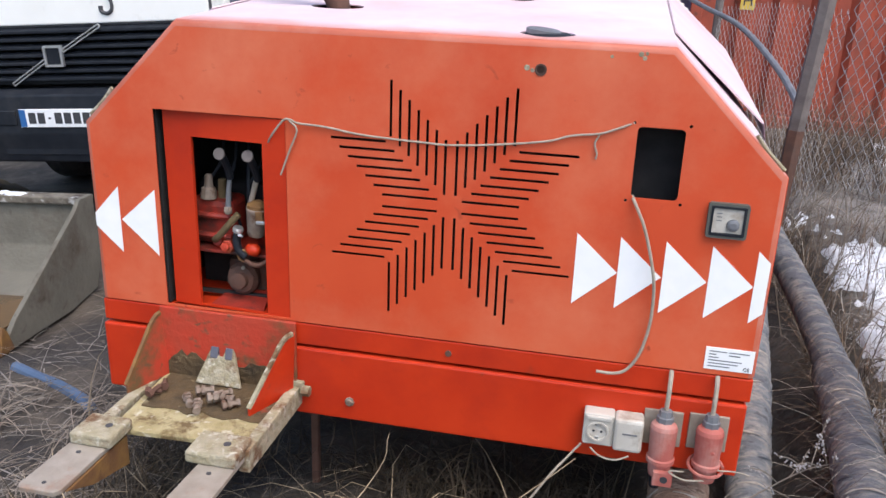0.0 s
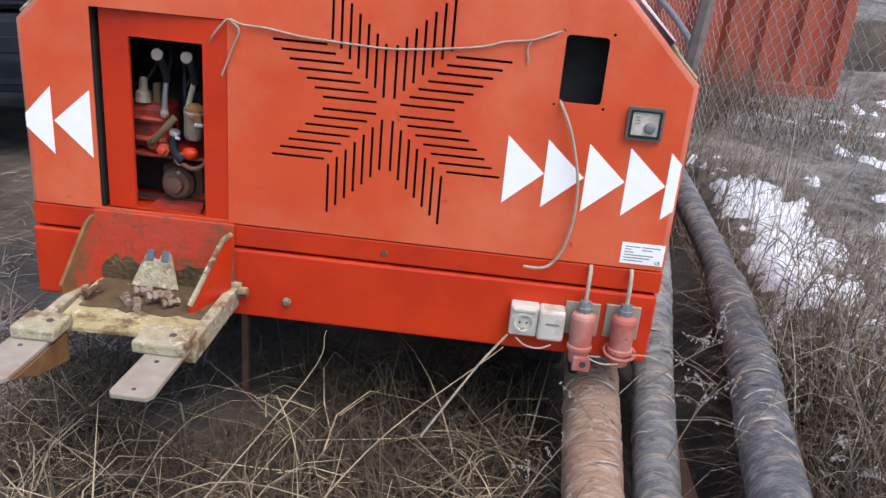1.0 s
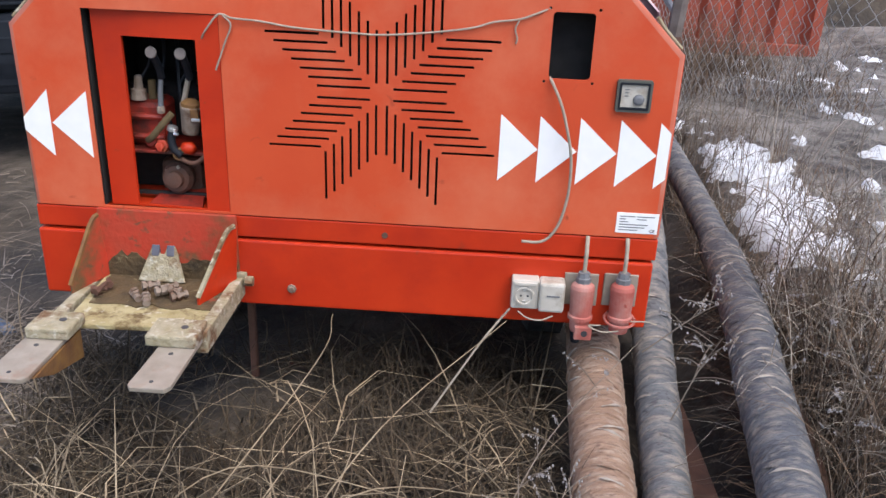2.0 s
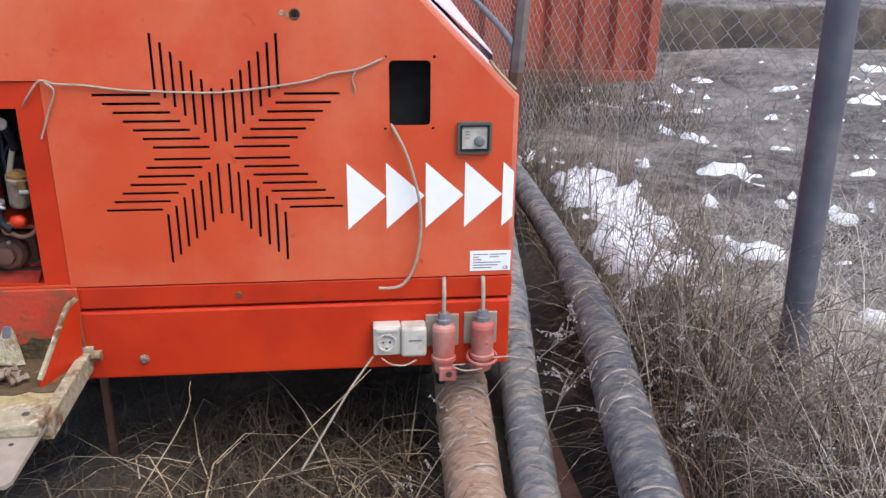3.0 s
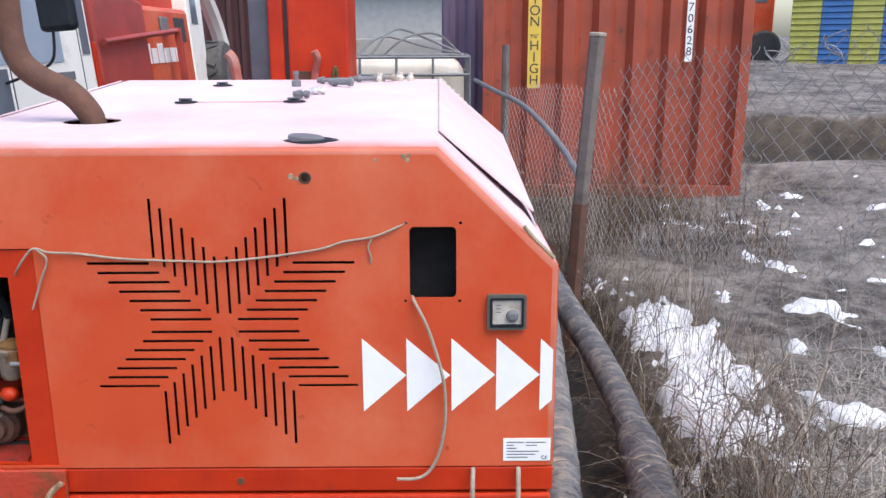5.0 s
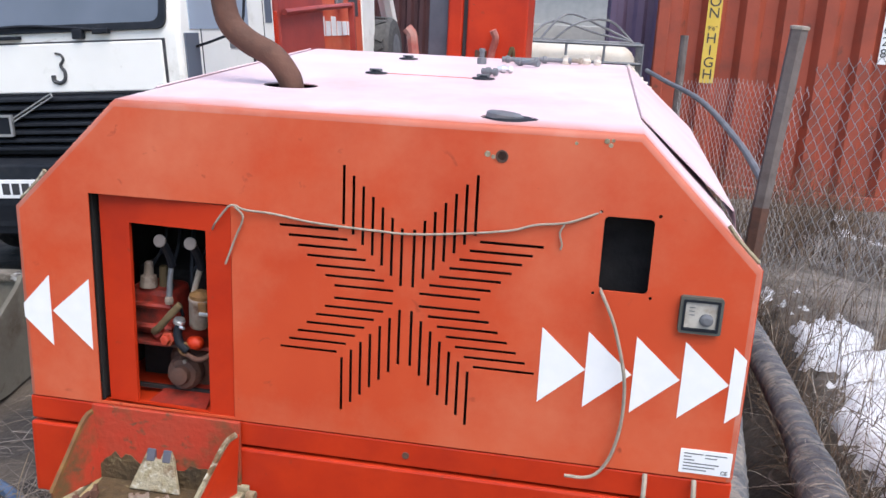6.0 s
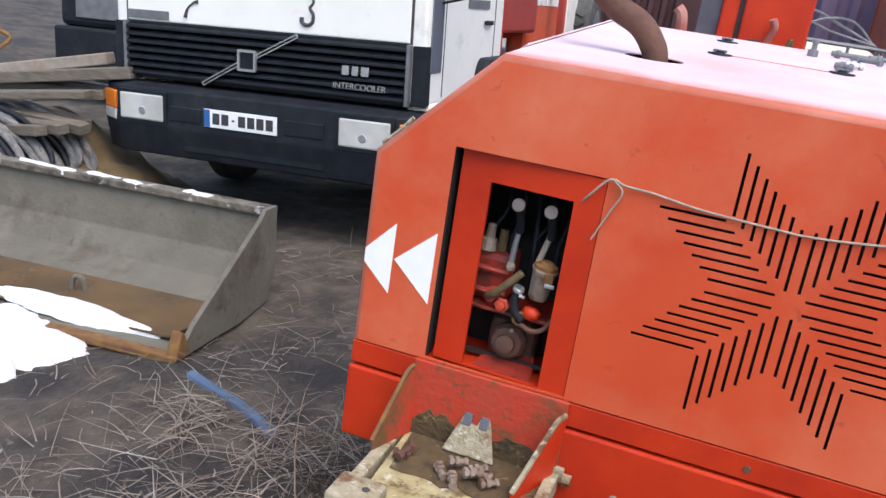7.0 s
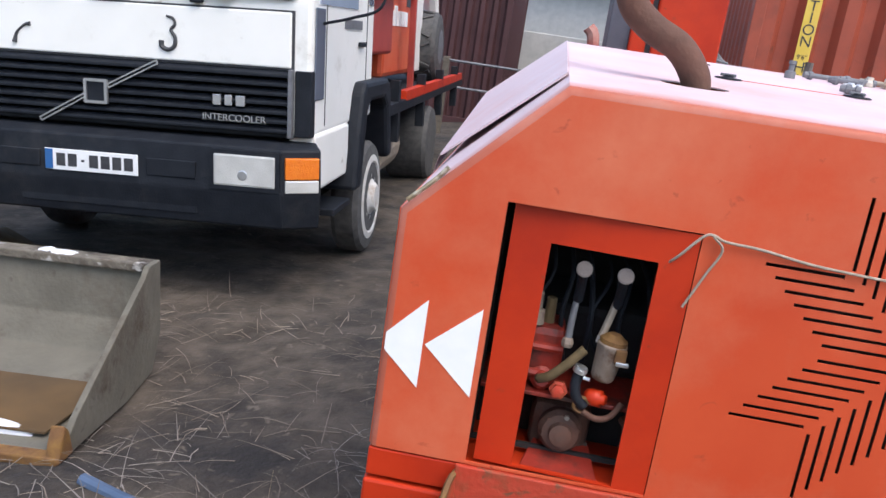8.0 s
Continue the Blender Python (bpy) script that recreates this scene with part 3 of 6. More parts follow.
# two plug couplings on bracket plates
for i, (x, z) in enumerate(((0.646, 0.0), (0.750, 0.004))):
    back = part("coupling_bracket", box(x - 0.046, x + 0.044, -0.012, -0.004, 0.555 + z, 0.648 + z, 0.002), BARE, machine)
    c = part("plug_coupling", disc((x, -0.050, 0.500 + z), (0.0, 0.06, 1), [(0, 0.024), (0.010, 0.026), (0.034, 0.027), (0.036, 0.033), (0.045, 0.033), (0.048, 0.029), (0.122, 0.032), (0.131, 0.029), (0.138, 0.018)], 24), PINK, machine, "sun-faded pinkish plug coupling", smooth=False)
    part("gland", disc((x, -0.041, 0.634 + z), (0, 0.06, 1), [(0, 0.020), (0.016, 0.020), (0.018, 0.017), (0.032, 0.015)], 8), GREY, c)
    part("cable", tube([(x, -0.038, 0.660 + z), (x + 0.001, -0.034, 0.705), (x + 0.002, -0.022, 0.735), (x + 0.003, -0.004, 0.752)], 0.0055, 8, 5), WIRE, c)
    if i == 0:
        part("latch", box(x - 0.016, x + 0.030, -0.090, -0.076, 0.490, 0.528, 0.003), PINK, c)
        part("latch_eye", disc((x + 0.010, -0.090, 0.510), (0, -1, 0), [(0, 0.009), (0.001, 0.009)], 10), INK, c)
        part("stub", disc((x - 0.006, -0.046, 0.462), (0, 0.05, 1), [(0, 0.012), (0.03, 0.017), (0.04, 0.02)], 10), RUBBER, c)
    else:
        part("knob", disc((x + 0.006, -0.083, 0.595), (0, -1, 0), [(0, 0.005), (0.005, 0.004)], 8), PINK, c)
        part("collar_cord", tube([(x + 0.040 * math.cos(a), -0.050 + 0.040 * math.sin(a), 0.540 + 0.006 * math.sin(a)) for a in np.arange(0, 6.6, 0.6)], 0.004, 6, 2), PINK, c)
part("thin_wire", tube([(0.70, -0.07, 0.528), (0.665, -0.09, 0.535), (0.70, -0.095, 0.522), (0.745, -0.09, 0.524)], 0.002, 5), WIRE, machine)
part("thin_wire", tube([(0.775, -0.075, 0.547), (0.82, -0.06, 0.541), (0.85, -0.05, 0.530)], 0.002, 5), WIRE, machine)
part("thin_wire", tube([(0.480, -0.05, 0.545), (0.505, -0.065, 0.534), (0.54, -0.07, 0.532), (0.572, -0.06, 0.541)], 0.0022, 5), WIRE, machine)
part("thin_wire", tube([(0.458, -0.04, 0.546), (0.43, -0.05, 0.51), (0.39, -0.07, 0.46), (0.33, -0.10, 0.37), (0.26, -0.13, 0.26)], 0.003, 5), WIRE, machine)

# towing bracket
tow = part("tow_bracket", box(-0.660, -0.282, -0.016, -0.005, 0.556, 0.757, 0.003), BRACKET, machine, "weathered red towing bracket with mossy streaks")
floor_plate = part("bracket_floor", prism([(-0.655, -0.010), (-0.290, -0.010), (-0.302, -0.285), (-0.640, -0.300)], 0.548, 0.562, "z", 0.003), MOSSY, tow, "lichen-covered plate")
crust = [(-0.640, -0.018), (-0.300, -0.018)] + [(-0.305 - 0.032 * k, -0.190 + 0.030 * noise.noise(Vector((k * 0.9, 2, 0)))) for k in range(11)]
part("floor_crust", prism(crust, 0.5615, 0.5650, "z", 0.001), GRIME, tow, "dark dirt crust")
for x0, x1, top in ((-0.645, -0.520, 0.632), (-0.462, -0.296, 0.622)):
    crust = [(x1, 0.563), (x0, 0.563)] + [(x0 + (x1 - x0) * k / 9, 0.585 + (top - 0.585) * math.sin(math.pi * (0.12 + 0.76 * k / 9)) + 0.024 * noise.noise(Vector((k * 0.9, x0 * 9, 0)))) for k in range(10)]
    part("wall_crust", prism(crust, -0.0178, -0.0158, "y", 0.0008), GRIME, tow, "dark dirt crust")
part("gusset", prism([(-0.012, 0.562), (-0.012, 0.738), (-0.050, 0.728), (-0.165, 0.590), (-0.165, 0.562)], -0.004, 0.004, "x", 0.002, m=pose(-0.322, 0, 0, 0, 4, -22)), RED, tow)
part("gusset_edge", tube([pose(-0.322, 0, 0, 0, 4, -22) @ Vector(q) for q in ((0, -0.020, 0.739), (0, -0.055, 0.728), (0, -0.110, 0.660), (0, -0.166, 0.588))], 0.007, 5, 4), LICHEN, tow)
part("gusset", prism([(-0.012, 0.562), (-0.012, 0.738), (-0.050, 0.728), (-0.165, 0.590), (-0.165, 0.562)], -0.004, 0.004, "x", 0.002, m=pose(-0.602, 0, 0, 0, -4, -18)), BRACKET, tow)
part("gusset_edge", tube([pose(-0.602, 0, 0, 0, -4, -18) @ Vector(q) for q in ((0, -0.020, 0.739), (0, -0.055, 0.728), (0, -0.110, 0.660), (0, -0.166, 0.588))], 0.007, 5, 4), OCHRE, tow)
for s, x0, x1, tip in ((-1, -0.690, -0.590, -0.010), (1, -0.345, -0.276, -0.020)):
    rail = part("rail", box(x0 if s < 0 else -0.300, x0 + 0.030 if s < 0 else -0.272, -0.330, 0.0, 0.520, 0.564 if s < 0 else 0.578, 0.003), LICHEN, tow)
    xa, xb = (-0.690, -0.585) if s < 0 else (-0.402, -0.280)
    part("pad", box(xa, xb, -0.385, -0.290, 0.562, 0.592, 0.006), LICHEN, tow)
    part("pad_hole", disc(((xa + xb) / 2 + 0.02, -0.335, 0.592), (0, 0, 1), [(0, 0.009), (0.0012, 0.009)], 10), INK, tow)
    xa, xb = (-0.700, -0.600) if s < 0 else (-0.378, -0.283)
    tongue = part("tongue", prism([(xa, -0.545), (xa + 0.008, -0.556), (xb - 0.010, -0.556), (xb, -0.540), (xb, -0.300), (xa + 0.01, -0.300)], 0.550, 0.562, "z", 0.002), BARE, tow)
    part("tongue_hole", disc(((xa + xb) / 2, -0.530, 0.5622), (0, 0, 1), [(0, 0.005), (0.001, 0.005)], 8), INK, tongue)
    part("tongue_hole", disc(((xa + xb) / 2, -0.410, 0.5622), (0, 0, 1), [(0, 0.006), (0.001, 0.006)], 8), INK, tongue)
    if s < 0:
        part("web", prism([(-0.530, 0.548), (-0.300, 0.548), (-0.300, 0.470), (-0.440, 0.505)], -0.605, -0.597, "x", 0.002), OCHRE, tow)
part("rail_lip", box(-0.300, -0.262, -0.020, -0.006, 0.556, 0.592, 0.003), LICHEN, tow)
part("corner_nut", disc((-0.262, -0.025, 0.572), (1, 0, 0), [(0, 0.014), (0.02, 0.014)], 6), LICHEN, tow)
wedge = part("wedge", prism([(-0.078, 0.0), (0.078, 0.0), (0.040, 0.120), (0.014, 0.120), (0.006, 0.092), (-0.010, 0.092), (-0.016, 0.120), (-0.036, 0.120)], -0.008, 0.008, "y", 0.003), LICHEN, tow, "pale worn steel wedge")
wedge.matrix_basis = pose(-0.486, -0.050, 0.566, -22) @ Matrix.Scale(0.82, 4)
for dx in (-0.024, 0.026):
    part("wedge_head", box(dx - 0.013, dx + 0.013, -0.010, 0.010, 0.085, 0.122, 0.003), POLE, wedge)
random.seed(4)
for i in range(7):
    c = Vector((-0.522 + 0.017 * i + random.uniform(-0.010, 0.010), -0.128 - 0.012 * (i % 4) + random.uniform(-0.012, 0.012), 0.578 + 0.012 * (i % 2)))
    a = Vector((random.uniform(0.2, 1), random.uniform(-1, 1), random.uniform(-0.1, 0.15)))
    b = part("loose_bolt", disc(c, a, [(0, 0.008), (0.001, 0.013), (0.010, 0.013), (0.0102, 0.007), (0.015, 0.007), (0.0152, 0.012), (0.024, 0.012), (0.0242, 0.007), (0.037, 0.007), (0.0372, 0.010), (0.045, 0.010)], 6), NUTS, tow)
for c, a in (((-0.615, -0.17, 0.585), (0.3, 1, 0.2)), ((-0.60, -0.12, 0.582), (-0.5, 1, 0)), ((-0.635, -0.15, 0.580), (1, 0.4, 0))):
    part("loose_bolt", disc(c, a, [(0, 0.011), (0.012, 0.011), (0.0122, 0.006), (0.040, 0.006)], 6), RUST, tow)

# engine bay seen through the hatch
# Bay walls, floor and block are coloured near-black to give the bay's shade.
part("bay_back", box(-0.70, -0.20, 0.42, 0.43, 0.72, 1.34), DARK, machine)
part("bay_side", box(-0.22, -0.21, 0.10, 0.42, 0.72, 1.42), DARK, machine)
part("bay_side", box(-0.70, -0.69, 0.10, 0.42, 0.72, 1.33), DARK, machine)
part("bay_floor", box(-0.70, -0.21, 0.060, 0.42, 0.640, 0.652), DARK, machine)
part("ramp", prism([(-0.548, 0.0), (-0.384, 0.0), (-0.404, 0.125), (-0.516, 0.125)], -0.010, 0.0, "z", 0.003, m=pose(0, 0.008, 0.750, 13)), BAYRED, machine, "red floor plate, coloured dark for bay shade")
part("ramp_lip", tube([(-0.512, 0.128, 0.779), (-0.465, 0.130, 0.781), (-0.408, 0.128, 0.779)], 0.004, 6, 4), RUST, machine)
part("shelf", box(-0.640, -0.300, 0.060, 0.30, 0.893, 0.902, 0.002), BAYRED, machine)
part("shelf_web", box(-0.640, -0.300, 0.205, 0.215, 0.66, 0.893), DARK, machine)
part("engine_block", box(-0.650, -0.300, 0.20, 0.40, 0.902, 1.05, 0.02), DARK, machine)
man = part("manifold", box(-0.615, -0.492, 0.090, 0.19, 0.904, 1.028, 0.018), BAYRED, machine, "red casting, coloured dark for bay shade")
for z in (0.930, 0.985):
    part("rib", tube([(-0.612, 0.090, z), (-0.555, 0.080, z + 0.004), (-0.497, 0.090, z)], 0.009, 8, 4), BAYRED, man)
part("boss", disc((-0.525, 0.094, 0.922), (0, -1, 0.2), [(0, 0.024), (0.014, 0.023), (0.018, 0.016), (0.030, 0.014)], 14), BAYRED, man)
part("lower_casting", disc((-0.470, 0.110, 0.815), (0, -1, 0.1), [(0, 0.044), (0.02, 0.044), (0.034, 0.036), (0.036, 0.024), (0.052, 0.022), (0.054, 0.010)], 22), RUST, machine, "rusty round end cover")
for k in range(6):
    a = 2 * math.pi * k / 6 + 0.3
    part("cover_bolt", disc((-0.470 + 0.034 * math.cos(a), 0.082, 0.818 + 0.034 * math.sin(a)), (0, -1, 0.1), [(0, 0.006), (0.006, 0.005)], 6), BARE if k == 1 else RUST, machine)
part("lower_casting", box(-0.530, -0.410, 0.120, 0.20, 0.752, 0.860, 0.02), RUST, machine)
for x in (-0.487, -0.412):
    part("rear_port", disc((x, 0.030, 1.168), (0, -1, 0.25), [(0, 0.0150), (0.004, 0.0150), (0.005, 0.012)], 16), OLDPOST, machine, "grey round port")
    part("port_pipe", tube([(x, 0.042, 1.160), (x + 0.002, 0.065, 1.125), (x + 0.002, 0.078, 1.095)], 0.010, 8, 4), RUBBER, machine)
part("fuel_pipe", tube([(-0.486, 0.080, 1.105), (-0.489, 0.072, 1.060), (-0.490, 0.068, 1.020)], lambda t: 0.0062 + 0.0012 * t, 10, 5), GREY, machine)
part("fuel_pipe", tube([(-0.412, 0.080, 1.105), (-0.420, 0.074, 1.070), (-0.430, 0.070, 1.030)], 0.0072, 10, 5), BARE, machine)
part("pipe_nut", disc((-0.490, 0.066, 1.003), (0, 0, 1), [(0, 0.010), (0.008, 0.012), (0.016, 0.010), (0.019, 0.007)], 6), NUTS, machine)
part("pipe_nut", disc((-0.4305, 0.068, 1.022), (0.15, 0, 1), [(0, 0.009), (0.012, 0.009)], 6), CHROME, machine)
cup = part("filter_bowl", disc((-0.414, 0.062, 0.952), (0.10, 0, 1), [(0, 0.019), (0.006, 0.0225), (0.066, 0.0275), (0.070, 0.029), (0.076, 0.029)], 22), NUTS, machine, "grimy grey-brown filter bowl", True)
part("filter_head", disc((-0.4066, 0.062, 1.026), (0.10, 0, 1), [(0, 0.027), (0.010, 0.027), (0.014, 0.020), (0.020, 0.012)], 18), OCHRE, cup)
part("bowl_band", box(-0.402, -0.380, 0.032, 0.040, 0.998, 1.026, 0.003), OCHRE, cup)
part("bowl_clip", box(-0.398, -0.374, 0.028, 0.034, 0.994, 1.003, 0.002), CHROME, cup, "bright clip")
part("rubber_bend", tube([(-0.532, 0.066, 0.928), (-0.512, 0.050, 0.944), (-0.482, 0.046, 0.978), (-0.456, 0.054, 1.008)], 0.0092, 10, 6), OLIVE, machine, "dusty bent rubber hose", True)
part("hose_clip", disc((-0.459, 0.050, 0.962), (0.25, 0, 1), [(0, 0.0135), (0.008, 0.0145), (0.0085, 0.0125), (0.013, 0.0125)], 16), CHROME, machine)
part("clip_screw", disc((-0.450, 0.038, 0.957), (1, -0.3, 0), [(0, 0.004), (0.012, 0.004)], 8), CHROME, machine)
part("dark_elbow", tube([(-0.458, 0.052, 0.962), (-0.462, 0.048, 0.938), (-0.456, 0.046, 0.914), (-0.438, 0.048, 0.896)], 0.0105, 10, 6), RUBBER, machine, "", True)
part("red_valve", disc((-0.490, 0.064, 0.916), (-0.1, -1, 0.15), [(0, 0.0185), (0.014, 0.0185), (0.016, 0.013), (0.026, 0.012), (0.027, 0.006)], 6), BRACKET, machine, "faded red valve nut")
part("red_valve", disc((-0.436, 0.062, 0.914), (0.9, -0.5, 0.1), [(0, 0.013), (0.010, 0.0165), (0.030, 0.0165), (0.032, 0.011), (0.040, 0.010)], 14), RED, machine, "red valve cap", True)
part("brass_ring", tube([(-0.443 + 0.015 * math.cos(a), 0.046, 0.899 + 0.015 * math.sin(a)) for a in np.arange(0.4, 5.8, 0.5)], 0.0036, 6, 3), OCHRE, machine)
part("rust_hose", tube([(-0.440, 0.048, 0.886), (-0.412, 0.042, 0.878), (-0.386, 0.046, 0.886), (-0.368, 0.056, 0.912)], 0.0062, 10, 6), RUST, machine, "", True)
part("valve_body", disc((-0.560, 0.100, 1.030), (0.05, 0, 1), [(0, 0.022), (0.026, 0.019), (0.030, 0.012), (0.060, 0.010), (0.064, 0.006)], 10), NUTS, machine)
part("valve_body", disc((-0.530, 0.120, 1.028), (0.0, 0, 1), [(0, 0.012), (0.050, 0.010), (0.052, 0.006)], 10), OLIVE, machine)
for k in range(6):
    x0 = -0.555 + 0.037 * k
    part("wiring", tube([(x0, 0.20, 1.22 - 0.01 * k), (x0 + 0.02, 0.14, 1.13), (x0 - 0.01 + 0.02 * (k % 3), 0.11, 1.05), (x0 + 0.03, 0.13, 0.95)], 0.004 + 0.001 * (k % 3), 6, 4), RUBBER, machine)
part("drain_cock", disc((-0.352, 0.10, 0.86), (0.3, -1, 0), [(0, 0.010), (0.03, 0.010), (0.032, 0.015), (0.04, 0.015)], 8), RUST, machine)

# cord tied across the front
part("tie_cord", tube([(-0.352, 0.015, 1.205), (-0.335, -0.006, 1.230), (-0.302, -0.010, 1.271), (-0.285, -0.010, 1.276), (-0.262, -0.009, 1.268), (-0.20, -0.006, 1.264), (-0.12, -0.005, 1.253), (-0.05, -0.006, 1.249), (0.03, -0.005, 1.246), (0.10, -0.006, 1.245), (0.2, -0.005, 1.254), (0.315, -0.006, 1.271), (0.37, -0.006, 1.288), (0.43, -0.005, 1.297), (0.47, -0.005, 1.312), (0.502, 0.004, 1.325)], 0.0026, 6, 5), WIRE, machine, "pale cord tied across the hood")
part("cord_end", tube([(-0.285, -0.012, 1.274), (-0.266, -0.012, 1.252), (-0.285, -0.010, 1.205), (-0.311, -0.008, 1.140)], 0.0024, 6, 5), WIRE, machine)
part("cord_end", tube([(0.430, -0.006, 1.294), (0.422, -0.006, 1.275), (0.428, -0.005, 1.252), (0.426, -0.004, 1.240)], 0.0022, 5, 5), WIRE, machine)
part("loose_cable", tube([(0.514, 0.01, 1.160), (0.522, -0.012, 1.150), (0.545, -0.022, 1.105), (0.562, -0.024, 1.055), (0.580, -0.022, 0.985), (0.586, -0.020, 0.925), (0.584, -0.018, 0.860), (0.571, -0.018, 0.795), (0.548, -0.020, 0.752), (0.520, -0.024, 0.737), (0.476, -0.030, 0.739)], 0.0038, 8, 5), WIRE, machine, "pale cable hanging from the opening")

# roof fittings
part("cap_rim", disc((cap_c[0], cap_c[1], TOPZ + 0.002), (0, 0, 1), [(-0.02, 0.055), (0.0, 0.055), (0.004, 0.050), (0.006, 0.046)], 20), RUBBER, machine)
part("filler_cap", disc((cap_c[0] - 0.010, cap_c[1] - 0.004, TOPZ + 0.004), (0.1, 0, 1), [(0, 0.040), (0.010, 0.040), (0.013, 0.034)], 18), GREY, machine)
part("pipe_collar", disc((pipe_c[0], pipe_c[1], TOPZ - 0.01), (0, 0, 1), [(0, 0.062), (0.02, 0.060)], 20), DARK, machine)
part("exhaust_pipe", tube([(-0.300, 0.400, 1.40), (-0.302, 0.400, 1.50), (-0.318, 0.398, 1.542), (-0.355, 0.396, 1.582), (-0.415, 0.394, 1.612), (-0.462, 0.392, 1.652), (-0.480, 0.390, 1.706), (-0.482, 0.390, 1.776), (-0.482, 0.390, 2.10)], 0.0315, 16, 7), RUST, machine, "rusty brown S-bent exhaust pipe", smooth=True)
for x, y in ((-0.171, 0.76), (0.147, 0.77), (-0.175, 1.22)):
    z = TOPZ + side_z(y)
    lug = part("lifting_lug", disc((x, y, z + 0.001), (0, 0, 1), [(0, 0.034), (0.003, 0.032), (0.004, 0.014), (0.010, 0.012)], 14), RUBBER, machine)
    part("lug_tab", box(x - 0.020, x + 0.018, y - 0.006, y + 0.006, z + 0.006, z + 0.014, 0.002), GREY, lug)
for k in range(8):
    s0 = 0.03 + 0.055 * k
    a = Vector((TOPX, DEEP - 0.05, TOPZ + RISE)) + Vector((HALF - TOPX, 0, EAVE - TOPZ)) * s0
    part("seal_scrap", box(-0.012, 0.012, -0.010, 0.010, -0.004, 0.012, 0.003, m=Matrix.Translation(a) @ pose(0, 0, 0, 20 * (k % 3), 40 + 12 * (k % 2), 25 * k)), TANK, machine)
for x, z, r in ((0.262, 1.428, 0.007), (0.274, 1.423, 0.005), (0.500, 1.470, 0.006), (0.508, 1.462, 0.005), (0.512, 1.472, 0.004), (0.440, 1.462, 0.004)):
    part("paint_chip", disc((x, 0.0, z), (0, -1, 0), [(0, r), (0.0008, r * 0.9)], 7), LICHEN, machine)
part("roof_seam", box(-0.15, 0.13, 0.768, 0.772, TOPZ + side_z(0.77) - 0.0015, TOPZ + side_z(0.77) + 0.0015), ORANGE, machine)

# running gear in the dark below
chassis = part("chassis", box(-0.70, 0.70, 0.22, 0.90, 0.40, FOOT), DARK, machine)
for x in (-0.62, 0.62):
    w = part("wheel", disc((x - 0.08, 0.85, 0.27), (1, 0, 0), [(0, 0.20), (0.02, 0.25), (0.14, 0.25), (0.16, 0.20)], 28), TYRE, machine)
    part("rim", disc((x - 0.09, 0.85, 0.27), (1, 0, 0), [(0, 0.13), (0.18, 0.13)], 20), RUST, w)
part("prop_leg", box(-0.345, -0.322, 0.24, 0.263, 0.05, FOOT, 0.004), RUST, machine)

# rusty ring round the lamp hole, rusty stains of lost screws
part("hole_ring", disc((0.292, -0.0005, 1.425), (0, -1, 0), [(0, 0.0135), (0.0015, 0.013), (0.0016, 0.0095), (0, 0.009)], 14), RUST, machine)


# ---- the white lorry ----
truck = thing("truck", pose(-2.815, 2.83, -0.132, 0, -4.6, 0), "white flatbed lorry with a black grille and bumper", "truck")
# cab shell with a sloped windscreen
cab_side = [(0.03, 0.93), (0.03, 1.62), (0.20, 2.45), (0.30, 2.56), (1.45, 2.58), (1.52, 2.50), (1.52, 0.93)]
part("cab", prism(cab_side, -1.09, 1.09, "x", 0.025), CABWHITE, truck)
part("hood_lid", box(-0.985, 0.985, 0.012, 0.04, 1.285, 1.565, 0.008), CABWHITE, truck)
part("lid_gap", box(-1.0, 1.0, 0.022, 0.05, 1.275, 1.575), INK, truck)
ws = part("windscreen", prism([(-0.99, 0), (0.99, 0), (0.97, 0.78), (-0.97, 0.78)], -0.008, 0.0, "y", m=pose(0, 0.024, 1.655, -11.6)), GLASS, truck, "tinted windscreen")
part("windscreen_seal", sheet(rect(-1.02, 1.02, -0.03, 0.80, 0.05), [rect(-0.98, 0.98, 0.01, 0.76, 0.05)], -0.014, 0.004, m=pose(0, 0.024, 1.655, -11.6)), RUBBER, truck)
for x0, x1 in ((-0.95, -0.25), (-0.10, 0.68)):
    wp = part("wiper", tube([(x0, -0.02, 1.655), (x0 + 0.3, 0.0, 1.665), (x1, 0.0, 1.625)], 0.010, 6, 4), RUBBER, truck)
    part("wiper_arm", box(x1 - 0.10, x1, -0.02, 0.02, 1.610, 1.640, 0.006), RUBBER, wp)
for x in (-0.62, 0.48):
    part("wiper_base", box(x - 0.032, x + 0.032, -0.012, 0.03, 1.585, 1.640, 0.006), RUBBER, truck)
part("lid_handle", box(-0.10, 0.10, -0.010, 0.03, 1.592, 1.612, 0.004), RUBBER, truck)
# grille of louvres
grille = part("grille", box(-1.00, 1.00, 0.03, 0.08, 0.925, 1.275), RUBBER, truck, "black louvred grille")
for k in range(7):
    z = 0.945 + 0.048 * k
    part("louvre", prism([(0.030, z), (-0.012, z + 0.004), (-0.012, z + 0.020), (0.030, z + 0.040)], -0.985, 0.985, "x", 0.003), RUBBER, grille)
for x in (-1.0, 0.985):
    part("grille_edge", box(x - 0.008, x + 0.016, -0.014, 0.04, 0.925, 1.280, 0.004), GREY, grille)
badge = part("badge", sheet(rect(-0.135, -0.005, 1.035, 1.165, 0.008), [rect(-0.120, -0.020, 1.050, 1.150, 0.004)], -0.034, -0.014), CHROME, grille, "square metal badge on a slanting bar")
part("badge_plate", box(-0.122, -0.018, -0.024, -0.016, 1.048, 1.152), RUBBER, badge)
